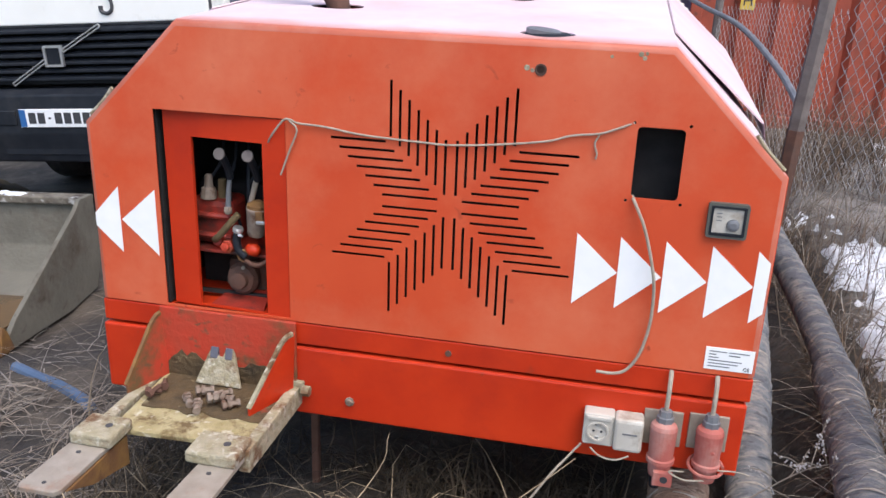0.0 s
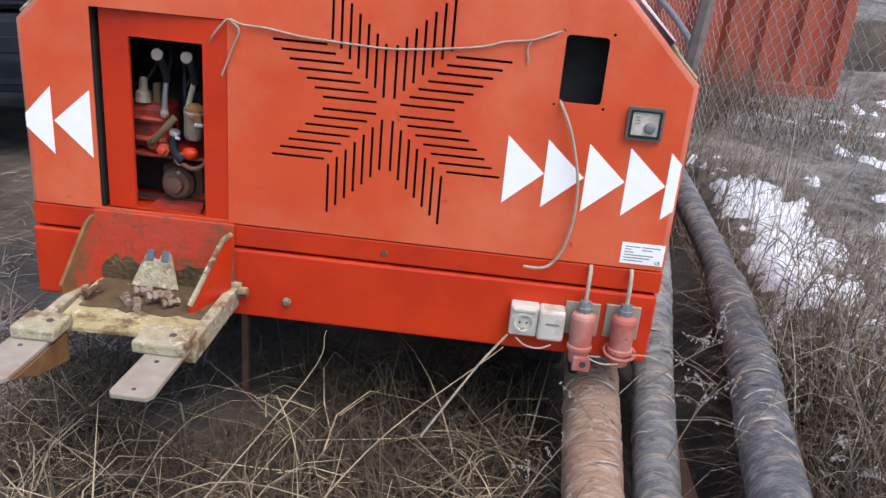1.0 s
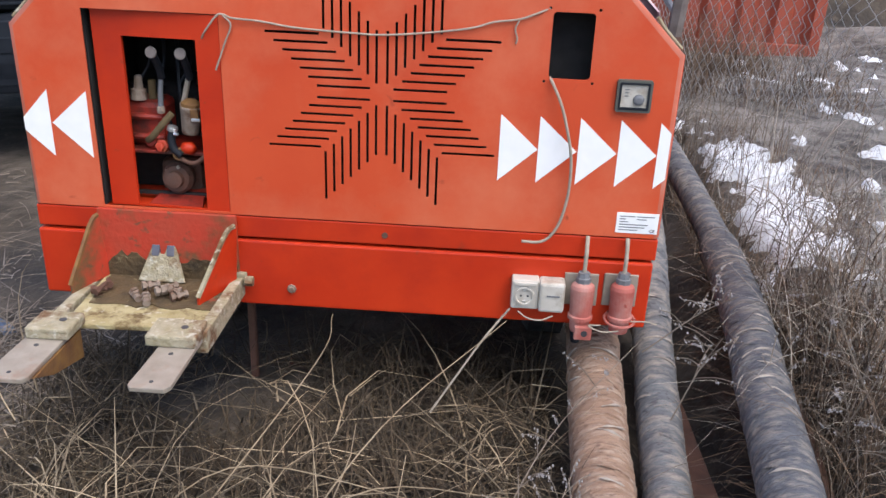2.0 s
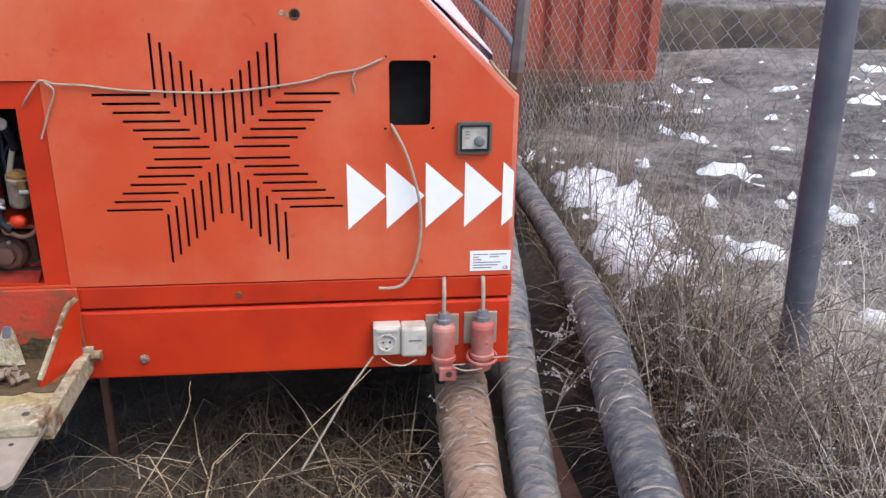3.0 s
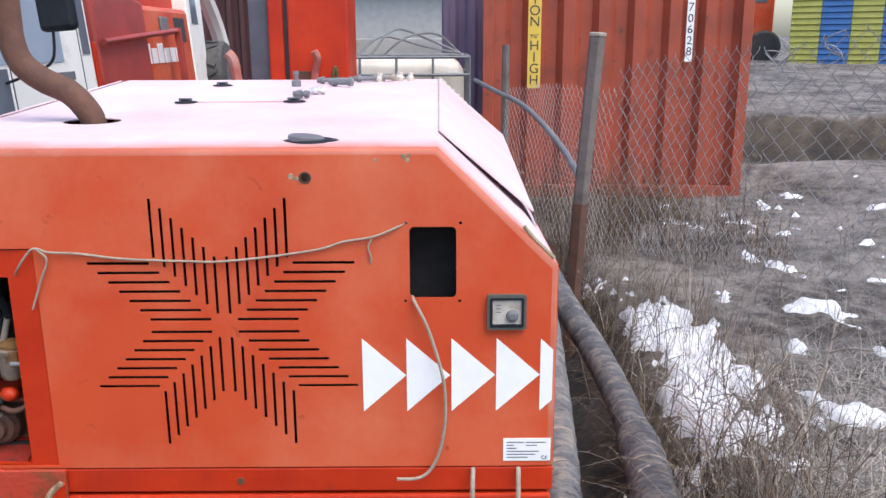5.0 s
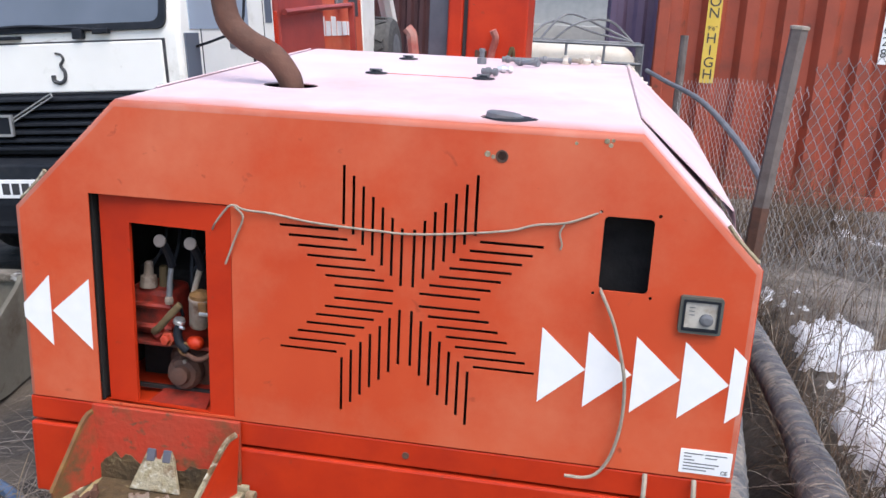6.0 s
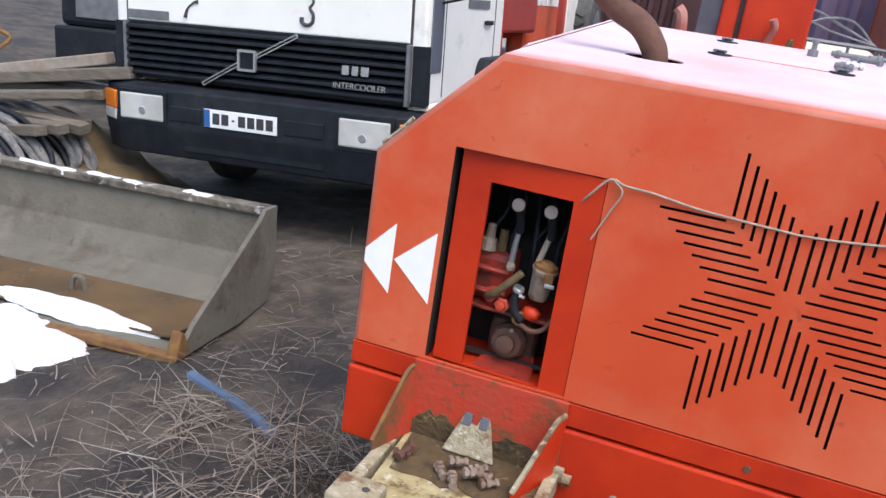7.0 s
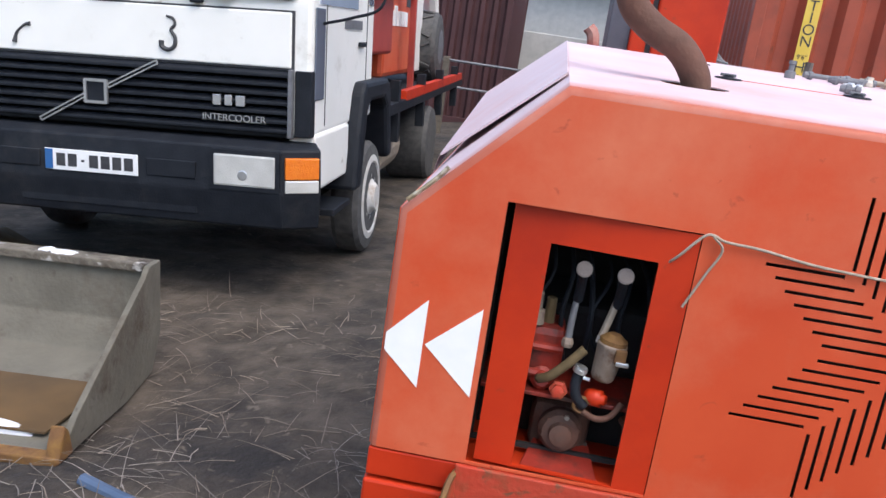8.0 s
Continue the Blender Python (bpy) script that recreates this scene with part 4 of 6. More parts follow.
for a, b in (((-0.395, 0.930), (-0.135, 1.075)), ((-0.005, 1.130), (0.275, 1.275))):
    dx, dz = b[0] - a[0], b[1] - a[1]
    ln = math.hypot(dx, dz)
    bar = sheet(rect(0, ln, -0.013, 0.013), [rect(0.006, ln - 0.006, -0.006, 0.006)], -0.006, 0.004, m=pose(a[0], -0.020, a[1], 0, -math.degrees(math.atan2(dz, dx))))
    part("badge_bar", bar, CHROME, badge)
for k, (x, w) in enumerate(((0.575, 0.045), (0.640, 0.040), (0.700, 0.050))):
    part("model_mark", box(x, x + w, -0.022, -0.010, 1.075, 1.130, 0.003), CHROME, grille, "pale metal model mark")
letters("INTERCOOLER", 0.052, CHROME, pose(0.69, -0.016, 1.010, 90), grille, "word_mark", depth=0.003)
part("maker_mark", box(-0.985, -0.665, 0.006, 0.013, 1.298, 1.352, 0.002), GREY, truck, "worn grey maker's mark")
part("handset_mark", tube([(-0.540, 0.008, 1.325), (-0.522, 0.008, 1.380), (-0.475, 0.008, 1.420), (-0.445, 0.008, 1.425)], lambda t: 0.006 + 0.008 * abs(2 * t - 1) ** 2, 6, 5), INK, truck, "black curved painted mark")
part("hook_mark", tube([(0.315, 0.008, 1.510), (0.350, 0.008, 1.500), (0.362, 0.008, 1.470), (0.340, 0.008, 1.440), (0.362, 0.008, 1.405), (0.358, 0.008, 1.360), (0.325, 0.008, 1.340), (0.290, 0.008, 1.355), (0.288, 0.008, 1.385)], lambda t: 0.006 + 0.008 * t, 6, 5), INK, truck, "black hook-shaped painted mark")
for s in (-1, 1):
    part("corner_panel", prism([(0.02, 0.93), (0.02, 1.275), (0.10, 1.275), (0.10, 0.93)], 1.005 * s, 1.095 * s, "x", 0.006), RUBBER, truck)
    side = 1.092 * s
    part("door_glass", box(side - 0.004, side + 0.004, 0.16, 1.02, 1.62, 2.38), SIDEGLASS, truck)
    part("quarter_glass", box(side - 0.004, side + 0.005, 1.34, 1.46, 1.66, 2.20, 0.002), GLASS, truck)
    part("door_strip", box(side - 0.003, side + 0.006, 0.08, 0.26, 1.12, 1.60, 0.004), GLASS, truck)
    part("door_seam", box(side - 0.003, side + 0.0025, 0.30, 0.306, 0.97, 1.62), INK, truck)
    part("door_seam", box(side - 0.003, side + 0.0025, 1.30, 1.306, 0.97, 2.45), INK, truck)
    part("door_handle", box(side, side + 0.020, 1.06, 1.22, 1.395, 1.425, 0.006), RUBBER, truck)
    part("door_notice", box(side, side + 0.004, 0.70, 1.15, 1.50, 1.555), GREY, truck, "grey worn door lettering")
    arm = part("mirror_arm", tube([(1.09 * s, 0.22, 1.52), (1.28 * s, 0.12, 1.56), (1.43 * s, 0.10, 1.62), (1.47 * s, 0.10, 1.80)], 0.008, 8, 5), RUBBER, truck)
    part("mirror", box(1.50 * s - 0.10, 1.50 * s + 0.10, 0.07, 0.15, 1.77, 2.15, 0.03), RUBBER, arm)
    # wheels, arches and step
    wheel = part("wheel", disc((0.94 * s, 1.36, 0.385), (s, 0, 0), [(0, 0.30), (0.02, 0.37), (0.05, 0.385), (0.17, 0.385), (0.20, 0.36), (0.21, 0.29)], 36), TYRE, truck)
    part("rim", disc((1.04 * s, 1.36, 0.385), (s, 0, 0), [(0.02, 0.292), (0.112, 0.292), (0.118, 0.250), (0.070, 0.185), (0.120, 0.110), (0.150, 0.085)], 28), RIM, wheel)
    for k in range(8):
        a = 2 * math.pi * k / 8
        part("wheel_nut", disc((1.100 * s, 1.36 + 0.145 * math.cos(a), 0.385 + 0.145 * math.sin(a)), (s, 0, 0), [(0, 0.018), (0.050, 0.015)], 6), RIM, wheel)
    arch = [(0.78, 0.52), (0.86, 0.86), (0.95, 1.12), (1.02, 1.18), (1.72, 1.18), (1.80, 1.12), (1.93, 0.60)]
    inner = [(1.80, 0.60), (1.70, 0.98), (1.60, 1.05), (1.15, 1.05), (1.06, 0.98), (0.94, 0.52)]
    part("wheel_arch", prism(arch + inner, 0.84 * s, 1.175 * s, "x", 0.030), RUBBER, truck)
    part("step", box(min(0.88 * s, 1.14 * s), max(0.88 * s, 1.14 * s), 0.38, 0.78, 0.44, 0.48, 0.006), RUBBER, truck)
    part("valance", box(min(0.95 * s, 1.10 * s), max(0.95 * s, 1.10 * s), 0.10, 0.86, 0.62, 0.94, 0.02), CABWHITE, truck)
    rear = part("wheel", disc((0.66 * s, 4.55, 0.385), (s, 0, 0), [(0, 0.30), (0.02, 0.37), (0.05, 0.385), (0.40, 0.385), (0.44, 0.36), (0.45, 0.28)], 32), TYRE, truck)
    part("rim", disc((1.02 * s, 4.55, 0.385), (s, 0, 0), [(0, 0.24), (0.06, 0.23), (0.03, 0.14), (0.08, 0.10)], 20), GREY, rear)
    for y in (2.05, 2.55, 3.9, 5.2, 6.6):
        part("bed_stake", box(min(1.02 * s, 1.10 * s), max(1.02 * s, 1.10 * s), y, y + 0.09, 0.62, 1.12, 0.004), RUBBER, truck)
    part("side_rail", box(min(1.03 * s, 1.10 * s), max(1.03 * s, 1.10 * s), 2.9, 7.2, 0.93, 1.02, 0.004), RED, truck)
bumper = part("bumper", prism([(0.0, 0.90), (-0.10, 0.875), (-0.12, 0.64), (-0.09, 0.45), (0.12, 0.44), (0.14, 0.90)], -0.99, 0.99, "x", 0.012), RUBBER, truck, "black plastic bumper with lower slots")
part("bumper_recess", box(-0.48, 0.52, -0.104, -0.05, 0.50, 0.58, 0.004), RUBBER, bumper)
part("bumper_recess", box(-0.58, -0.35, -0.1225, -0.08, 0.69, 0.78, 0.004), RUBBER, bumper)
part("bumper_recess", box(0.25, 0.52, -0.1225, -0.08, 0.69, 0.78, 0.004), RUBBER, bumper)
for s in (-1, 1):
    lamp = part("headlight", box(min(0.62 * s, 0.955 * s), max(0.62 * s, 0.955 * s), -0.132, -0.06, 0.670, 0.840, 0.012), LAMP, bumper, "cloudy rectangular headlight")
    part("bulb", disc((0.78 * s, -0.131, 0.732), (0, -1, 0), [(0, 0.030), (0.003, 0.022)], 14), CHROME, lamp)
    part("lamp_frame", sheet(rect(min(0.60 * s, 0.975 * s), max(0.60 * s, 0.975 * s), 0.650, 0.860, 0.01), [rect(min(0.625 * s, 0.95 * s), max(0.625 * s, 0.95 * s), 0.675, 0.835, 0.01)], -0.126, -0.10), RUBBER, bumper)
    turn = pose(0.985 * s, -0.12, 0, 0, 0, 30 * s)
    corner = part("bumper_corner", prism([(0.12, 0.90), (0.02, 0.875), (0.0, 0.64), (0.03, 0.45), (0.24, 0.44), (0.26, 0.90)], min(0, 0.215 * s), max(0, 0.215 * s), "x", 0.012, m=turn), RUBBER, bumper)
    part("indicator", box(min(0.02 * s, 0.20 * s), max(0.02 * s, 0.20 * s), -0.008, 0.07, 0.722, 0.835, 0.006, m=turn), AMBER, bumper)
    part("position_light", box(min(0.02 * s, 0.20 * s), max(0.02 * s, 0.20 * s), -0.007, 0.07, 0.650, 0.718, 0.006, m=turn), LAMP, bumper)
nplate = part("number_plate", box(-0.315, 0.205, -0.128, -0.120, 0.680, 0.792, 0.002), WHITE, bumper, "white number plate with dark bars")
part("plate_band", box(-0.313, -0.270, -0.1295, -0.1275, 0.683, 0.789), BLUE, nplate)
for x, w in ((-0.250, 0.05), (-0.185, 0.05), (-0.110, 0.018), (-0.065, 0.05), (0.0, 0.05), (0.065, 0.05), (0.130, 0.05)):
    part("plate_bar", box(x, x + w, -0.1295, -0.1275, 0.702 if w > 0.02 else 0.73, 0.770 if w > 0.02 else 0.742), INK, nplate)
# frame, tank and flatbed
part("frame_rail", box(-0.45, -0.35, 0.3, 7.2, 0.62, 0.82), RUBBER, truck)
part("frame_rail", box(0.35, 0.45, 0.3, 7.2, 0.62, 0.82), RUBBER, truck)
part("fuel_tank", disc((0.80, 2.25, 0.55), (0, 1, 0), [(0, 0.20), (0.02, 0.24), (0.78, 0.24), (0.80, 0.20)], 20), BARE, truck)
part("air_intake", disc((0.80, 1.62, 1.20), (0, 1, 0), [(0, 0.08), (0.35, 0.08)], 14), OLIVE, truck)
part("underbody", box(-0.85, 0.85, 0.3, 1.6, 0.40, 0.95), DARK, truck)
part("flatbed", box(-1.10, 1.10, 1.80, 7.25, 0.86, 0.95, 0.006), RUBBER, truck)
part("headboard", box(-1.05, 1.02, 1.72, 1.78, 0.95, 1.75, 0.006), RED, truck, "red headboard behind the cab")

# ---- loader carried on the flatbed ----
loader = thing("telehandler", truck.matrix_basis @ pose(0.10, 3.15, 0.955), "red and white compact loader on the lorry's flatbed", "loader")
part("body", prism([(0.1, 0.28), (0.1, 1.15), (0.5, 1.45), (2.0, 1.45), (2.35, 0.95), (3.2, 0.80), (3.2, 0.28)], -0.80, 0.50, "x", 0.03), RED, loader)
part("engine_cover", box(0.44, 0.66, 0.35, 2.00, 0.12, 1.15, 0.05), ORANGE, loader, "orange-red engine cover with white bars")
for k in range(6):
    part("cover_bar", box(0.655, 0.668, 0.42 + 0.19 * k, 0.57 + 0.19 * k, 0.60, 0.745 + 0.045 * (k in (0, 2)), 0.004), WHITE, loader)
part("cover_vent", box(0.655, 0.668, 1.45, 1.80, 0.80, 1.05, 0.004), INK, loader)
part("cover_lamp", box(0.655, 0.700, 0.95, 1.15, 0.88, 1.05, 0.02), GREY, loader)
part("boom", prism([(-0.9, 0.35), (-0.9, 1.35), (0.3, 1.15), (0.3, 0.35)], 0.25, 0.75, "x", 0.03), LOADERED, loader)
part("cab_side", prism([(2.00, 0.12), (2.02, 1.50), (2.10, 2.1), (2.5, 2.1), (2.62, 1.2), (2.50, 0.12)], 0.36, 0.66, "x", 0.02), CABWHITE, loader)
part("cab_window", prism([(2.12, 1.00), (2.16, 1.45), (2.34, 1.45), (2.36, 1.00)], 0.655, 0.668, "x"), GLASS, loader)
part("lift_arm", tube([(0.62, 2.0, 1.95), (0.62, 2.5, 1.72), (0.62, 3.2, 1.15), (0.62, 3.5, 0.75)], 0.10, 8, 4), CABWHITE, loader)
for y in (2.85,):
    for s in (-1, 1):
        w = part("tyre", disc((0.62 * s - 0.06 - 0.11, y, 0.40), (1, 0, 0), [(0, 0.30), (0.03, 0.38), (0.06, 0.40), (0.34, 0.40), (0.38, 0.37), (0.40, 0.28)], 28), TYRE, loader)
        for k in range(14):
            a = 2 * math.pi * k / 14
            part("tread_lug", box(-0.15, 0.15, -0.022, 0.022, -0.012, 0.018, 0.004, m=Matrix.Translation((0.62 * s + 0.01, y + 0.40 * math.cos(a), 0.40 + 0.40 * math.sin(a))) @ Matrix.Rotation(a - math.pi / 2, 4, "X") @ Matrix.Rotation(0.4 * (1 if k % 2 else -1), 4, "Z")), TYRE, w)
        part("rim", disc((0.62 * s + (0.16 if s > 0 else -0.20), y, 0.40), (1, 0, 0), [(0, 0.22), (0.07, 0.20), (0.08, 0.10)], 18), GREY, w)
part("guard_rail", tube([(0.80, -0.9, 0.80), (0.80, 0.2, 0.86), (0.80, 1.08, 0.90)], 0.026, 8, 3), LOADERED, loader)
part("guard_post", box(0.77, 0.83, 1.05, 1.11, 0.0, 0.93, 0.005), LOADERED, loader)

# ---- loading bucket on the ground ----
bucket = thing("loader_bucket", pose(-2.03, 0.98, -0.06, 0, -2.5, 3), "grey muddy loader bucket lying open on the ground", "bucket")
prof = [(0.0, 0.0), (0.0, 0.03), (0.46, 0.05), (0.66, 0.12), (0.74, 0.24), (0.78, 0.47), (0.81, 0.47), (0.80, 0.20), (0.72, 0.05), (0.50, 0.0)]
part("shell", prism(prof, -2.15, -0.02, "x", 0.006), BUCKET, bucket)
for x in (-0.025, -2.17):
    part("side_plate", prism([(0.02, 0.0), (0.02, 0.05), (0.10, 0.12), (0.66, 0.46), (0.70, 0.50), (0.81, 0.50), (0.82, 0.18), (0.74, 0.02), (0.50, -0.01)], x, x + 0.025, "x", 0.004), BUCKET, bucket)
part("cutting_edge", box(-2.17, 0.0, -0.05, 0.03, -0.012, 0.028, 0.008), OCHRE, bucket, "rusty yellow cutting edge")
part("corner_tooth", prism([(-0.05, 0.0), (-0.03, 0.07), (0.0, 0.13), (0.03, 0.10), (0.06, 0.0)], -0.045, 0.008, "x", 0.010), OCHRE, bucket)
part("top_lip", box(-2.16, -0.01, 0.745, 0.835, 0.455, 0.492, 0.006), BUCKETRIM, bucket, "rusty flaking rim")
part("lifting_eye", tube([(-0.80, 0.30, 0.04), (-0.79, 0.30, 0.11), (-0.76, 0.30, 0.13), (-0.73, 0.30, 0.11), (-0.72, 0.30, 0.04)], 0.012, 8, 5), BUCKET, bucket)
part("puddle", prism([(-2.12, 0.06), (-0.10, 0.06), (-0.06, 0.50), (-0.10, 0.62), (-2.12, 0.62)], 0.052, 0.060, "z"), WATER, bucket, "rusty water in the bucket")


def snow_blob(name, cx, cy, z, rx, ry, h, seed, label, amp=0.35):
    bm = bmesh.new()
    rings, n = 12, 96
    vs = [[None] * n for _ in range(rings)]
    mid = bm.verts.new((cx, cy, z + h))
    for i in range(rings):
        t = (i + 1) / rings
        for k in range(n):
            a = 2 * math.pi * k / n
            w = 1 + 0.9 * amp * noise.noise(Vector((math.cos(a) * 1.3 + seed, math.sin(a) * 1.3, seed))) + 0.35 * amp * noise.noise(Vector((math.cos(a) * 5 + seed, math.sin(a) * 5, 2))) + 0.12 * amp * noise.noise(Vector((math.cos(a) * 17 + seed, math.sin(a) * 17, 2)))
            x, y = cx + rx * t * w * math.cos(a), cy + ry * t * w * math.sin(a)
            hh = h * math.sqrt(max(0, 1 - t ** 3)) + 0.25 * h * noise.noise(Vector((x * 6, y * 6, seed))) * (1 - t)
            vs[i][k] = bm.verts.new((x, y, z + hh - (0.02 if i == rings - 1 else 0)))
    for k in range(n):
        bm.faces.new((mid, vs[0][k], vs[0][(k + 1) % n]))
        for i in range(rings - 1):
            bm.faces.new((vs[i][k], vs[i + 1][k], vs[i + 1][(k + 1) % n], vs[i][(k + 1) % n]))
    return tagged(part(name, bm, SNOW, smooth=True), label, "snow")


snow_blob("snow_mound", -2.80, 0.70, -0.12, 0.45, 0.36, 0.085, 3.0, "melting white snow heap at the bucket's edge", 0.6)
snow_blob("snow_drift", -2.66, 1.045, -0.03, 0.40, 0.070, 0.035, 5.2, "thin snow drift on the bucket's floor", 0.5)
for k, (x, w) in enumerate(((-0.40, 0.07), (-0.48, 0.04), (-0.80, 0.05), (-1.02, 0.10), (-1.22, 0.06), (-1.42, 0.14), (-1.80, 0.13))):
    p = bucket.matrix_basis @ Vector((x, 0.775 + 0.02 * (k % 2), 0.497))
    snow_blob("snow_clump", p.x, p.y, p.z - 0.006, w * 1.0, 0.026, 0.010, 7.3 * k, "thin snow clump on the bucket's rim", 0.9)

# ---- hoses ----
def hose(name, pts, r, mat, label, seed, wraps, neck=0.0):
    """A rough wrapped hose: a creased tube with bands of torn tape round it."""
    g = random.Random(seed)
    fine, line, left = spline(pts, 40), [], 0.0
    for a, b in zip(fine, fine[1:]):
        ln = (b - a).length
        while left < ln:
            line.append(a.lerp(b, left / ln))
            left += 0.0075
        left -= ln
    rings = [1 + (0.045, 0.012, -0.012)[i % 3] + g.uniform(-0.016, 0.024) + 0.03 * noise.noise(Vector((i * 0.02, seed, 0))) for i in range(len(line))]
    h = thing(name, pose(0, 0, 0), label, "hose", "hoses beside the machine")
    part("tube", tube(line, lambda t: r * (1.04 - neck * (1 - smoothstep(0.325, 0.345, t))) if neck else r, 22, 1, wobble=lambda i, k: rings[i] + 0.035 * noise.noise(Vector((i * 0.16, 1.3 * math.sin(k * 0.2856), 1.3 * math.cos(k * 0.2856) + seed)))), mat, h, smooth=True)
    for k in range(wraps):
        i = g.randrange(int(0.36 * len(line)) if neck else 12, len(line) - 90)
        q, d = line[i], (line[i + 1] - line[i - 1]).normalized()
        side = d.cross(Vector((0, 0, 1))).normalized()
        top = side.cross(d)
        a0, sweep, tilt, rr = g.uniform(-0.3, 1.8), g.uniform(0.5, 1.5), g.uniform(-0.5, 0.5), r * g.uniform(1.04, 1.07)
        band = [q + (side * math.cos(a0 + sweep * j / 9) + top * math.sin(a0 + sweep * j / 9)) * rr + d * tilt * r * (j / 9 - 0.5) for j in range(10)]
        part("tape_wrap", tube(band, lambda t: 0.0030 * math.sin(math.pi * min(0.97, max(0.03, t))) ** 0.4 * (1 + 0.45 * math.sin(9 * t + k)), 5, 2), FRAY if k % 5 < 2 else mat, h)
    return h


hose("delivery_hose", [(0.72, 0.80, 0.42), (0.722, 0.45, 0.40), (0.718, 0.12, 0.345), (0.702, -0.30, 0.28), (0.692, -0.8, 0.235), (0.68, -1.5, 0.20), (0.66, -2.8, 0.18)], 0.074, HOSE_TAN, "thick tan ribbed rubber hose", 1, 40)
hose("delivery_hose", [(0.99, 2.2, 0.80), (0.965, 1.5, 0.74), (0.945, 1.0, 0.64), (0.925, 0.55, 0.50), (0.90, 0.15, 0.335), (0.862, -0.35, 0.245), (0.83, -0.9, 0.20), (0.80, -1.6, 0.18), (0.76, -2.8, 0.17)], 0.058, HOSE_GREY, "grey ribbed rubber hose with pale scuffs", 2, 50)
hose("delivery_hose", [(0.90, 2.4, 0.98), (0.97, 1.8, 0.86), (1.05, 1.5, 0.71), (1.16, 1.28, 0.555), (1.205, 0.95, 0.475), (1.20, 0.60, 0.445), (1.155, 0.15, 0.45), (1.115, -0.15, 0.435), (1.06, -0.57, 0.42), (0.98, -1.1, 0.38), (0.92, -1.7, 0.32), (0.86, -2.8, 0.22)], 0.063, HOSE_DARK, "dark grey wrapped rubber hose, thinner before its joint", 3, 80, 0.22)
tagged(part("steel_channel", prism([(0.93, 1.2), (0.99, 1.2), (1.05, -1.5), (0.97, -1.5)], 0.10, 0.16, "z", 0.006), RUST), "rusty brown steel channel between the hoses", "channel")
tagged(part("steel_channel", tube([(1.30, 1.0, 0.30), (1.27, 0.1, 0.28), (1.20, -0.6, 0.24), (1.10, -1.5, 0.20)], 0.035, 10, 6), RUST), "rusty brown pipe under the dark hose", "pipe")
tagged(part("blue_pipe", tube([(-1.90, 0.875, -0.05), (-1.75, 0.815, -0.045), (-1.60, 0.75, -0.03), (-1.43, 0.665, -0.025), (-1.36, 0.60, -0.02)], 0.024, 10, 5), BLUEPIPE), "faded blue plastic pipe lying on the soil", "pipe")

# ---- fence ----
fence = thing("wire_fence", pose(0, 0, 0), "chain-link fence sagging between odd posts", "fence")
part("post", tube([(1.175, 2.0, 0.25), (1.215, 2.0, 1.0), (1.262, 2.0, 1.72)], 0.036, 6, 3), OLDPOST, fence, "rusty leaning square post")
part("rusty_sleeve", tube([(1.177, 2.0, 0.25), (1.196, 2.0, 0.62), (1.213, 2.0, 0.98)], 0.0375, 6, 3), RUST, fence, "rust-brown lower half of the post")
part("post_cap", disc((1.262, 2.0, 1.715), (0.06, 0, 1), [(0, 0.040), (0.012, 0.040), (0.016, 0.030)], 6), BARE, fence)
part("post", tube([(1.05, 4.55, 0.2), (1.06, 4.55, 1.0), (1.062, 4.55, 1.66)], 0.028, 8, 3), OLDPOST, fence)
part("post", tube([(1.664, 0.0, 0.25), (1.646, 0.0, 1.0), (1.612, 0.0, 2.4)], 0.040, 20, 3), POLE, fence, "dull blue-grey round steel post", True)
part("brace", tube([(0.86, 5.05, 1.385), (0.96, 4.5, 1.345), (1.125, 3.7, 1.28), (1.22, 2.8, 1.155), (1.225, 2.15, 1.08), (1.225, 2.04, 1.06)], 0.017, 8, 5), GREY, fence, "dull grey sagging pipe")


def chain_link(p0, p1, z0a, z1a, z0b, z1b, pitch, wire, seed, tall=0.5):
    """Zigzag wires that hook into their neighbours, between two places, with sag."""
    rnd = random.Random(seed)
    bm = bmesh.new()
    p0, p1 = Vector(p0), Vector(p1)
    ln = (p1 - p0).length
    d = (p1 - p0) / ln
    side = Vector((-d.y, d.x, 0))
    cols = int(ln / (pitch / 2))
    for c in range(cols):
        s0 = c * pitch / 2
        t = s0 / ln
        lo, hi = z0a + (z0b - z0a) * t, z1a + (z1b - z1a) * t + 0.03 * math.sin(math.pi * t) + rnd.uniform(-0.008, 0.008)
        rows = max(2, int((hi - lo) / (pitch * tall)))
        prev = None
        for r in range(rows + 1):
            z = hi - (hi - lo) * r / rows
            off = ((r + c) % 2) * pitch / 2
            sway = 0.02 * math.sin(z * 5 + s0 * 3) + 0.015 * noise.noise(Vector((s0 * 2, z * 2, seed)))
            knot = 0.05 * pitch
            for dz in ((knot, -knot) if r else (0.010, -knot)):
                jut = rnd.uniform(-0.006, 0.006) if dz == 0.010 else 0.0
                q = p0 + d * (s0 + off + jut) + side * sway
                q = Vector((q.x, q.y, z + dz))
                cur = [bm.verts.new(q + side * wire * a + d * wire * b) for a, b in ((1, 0), (-0.5, 0.87), (-0.5, -0.87))]
                if prev:
                    for k in range(3):
                        bm.faces.new((prev[k], prev[(k + 1) % 3], cur[(k + 1) % 3], cur[k]))
                prev = cur
    return bm


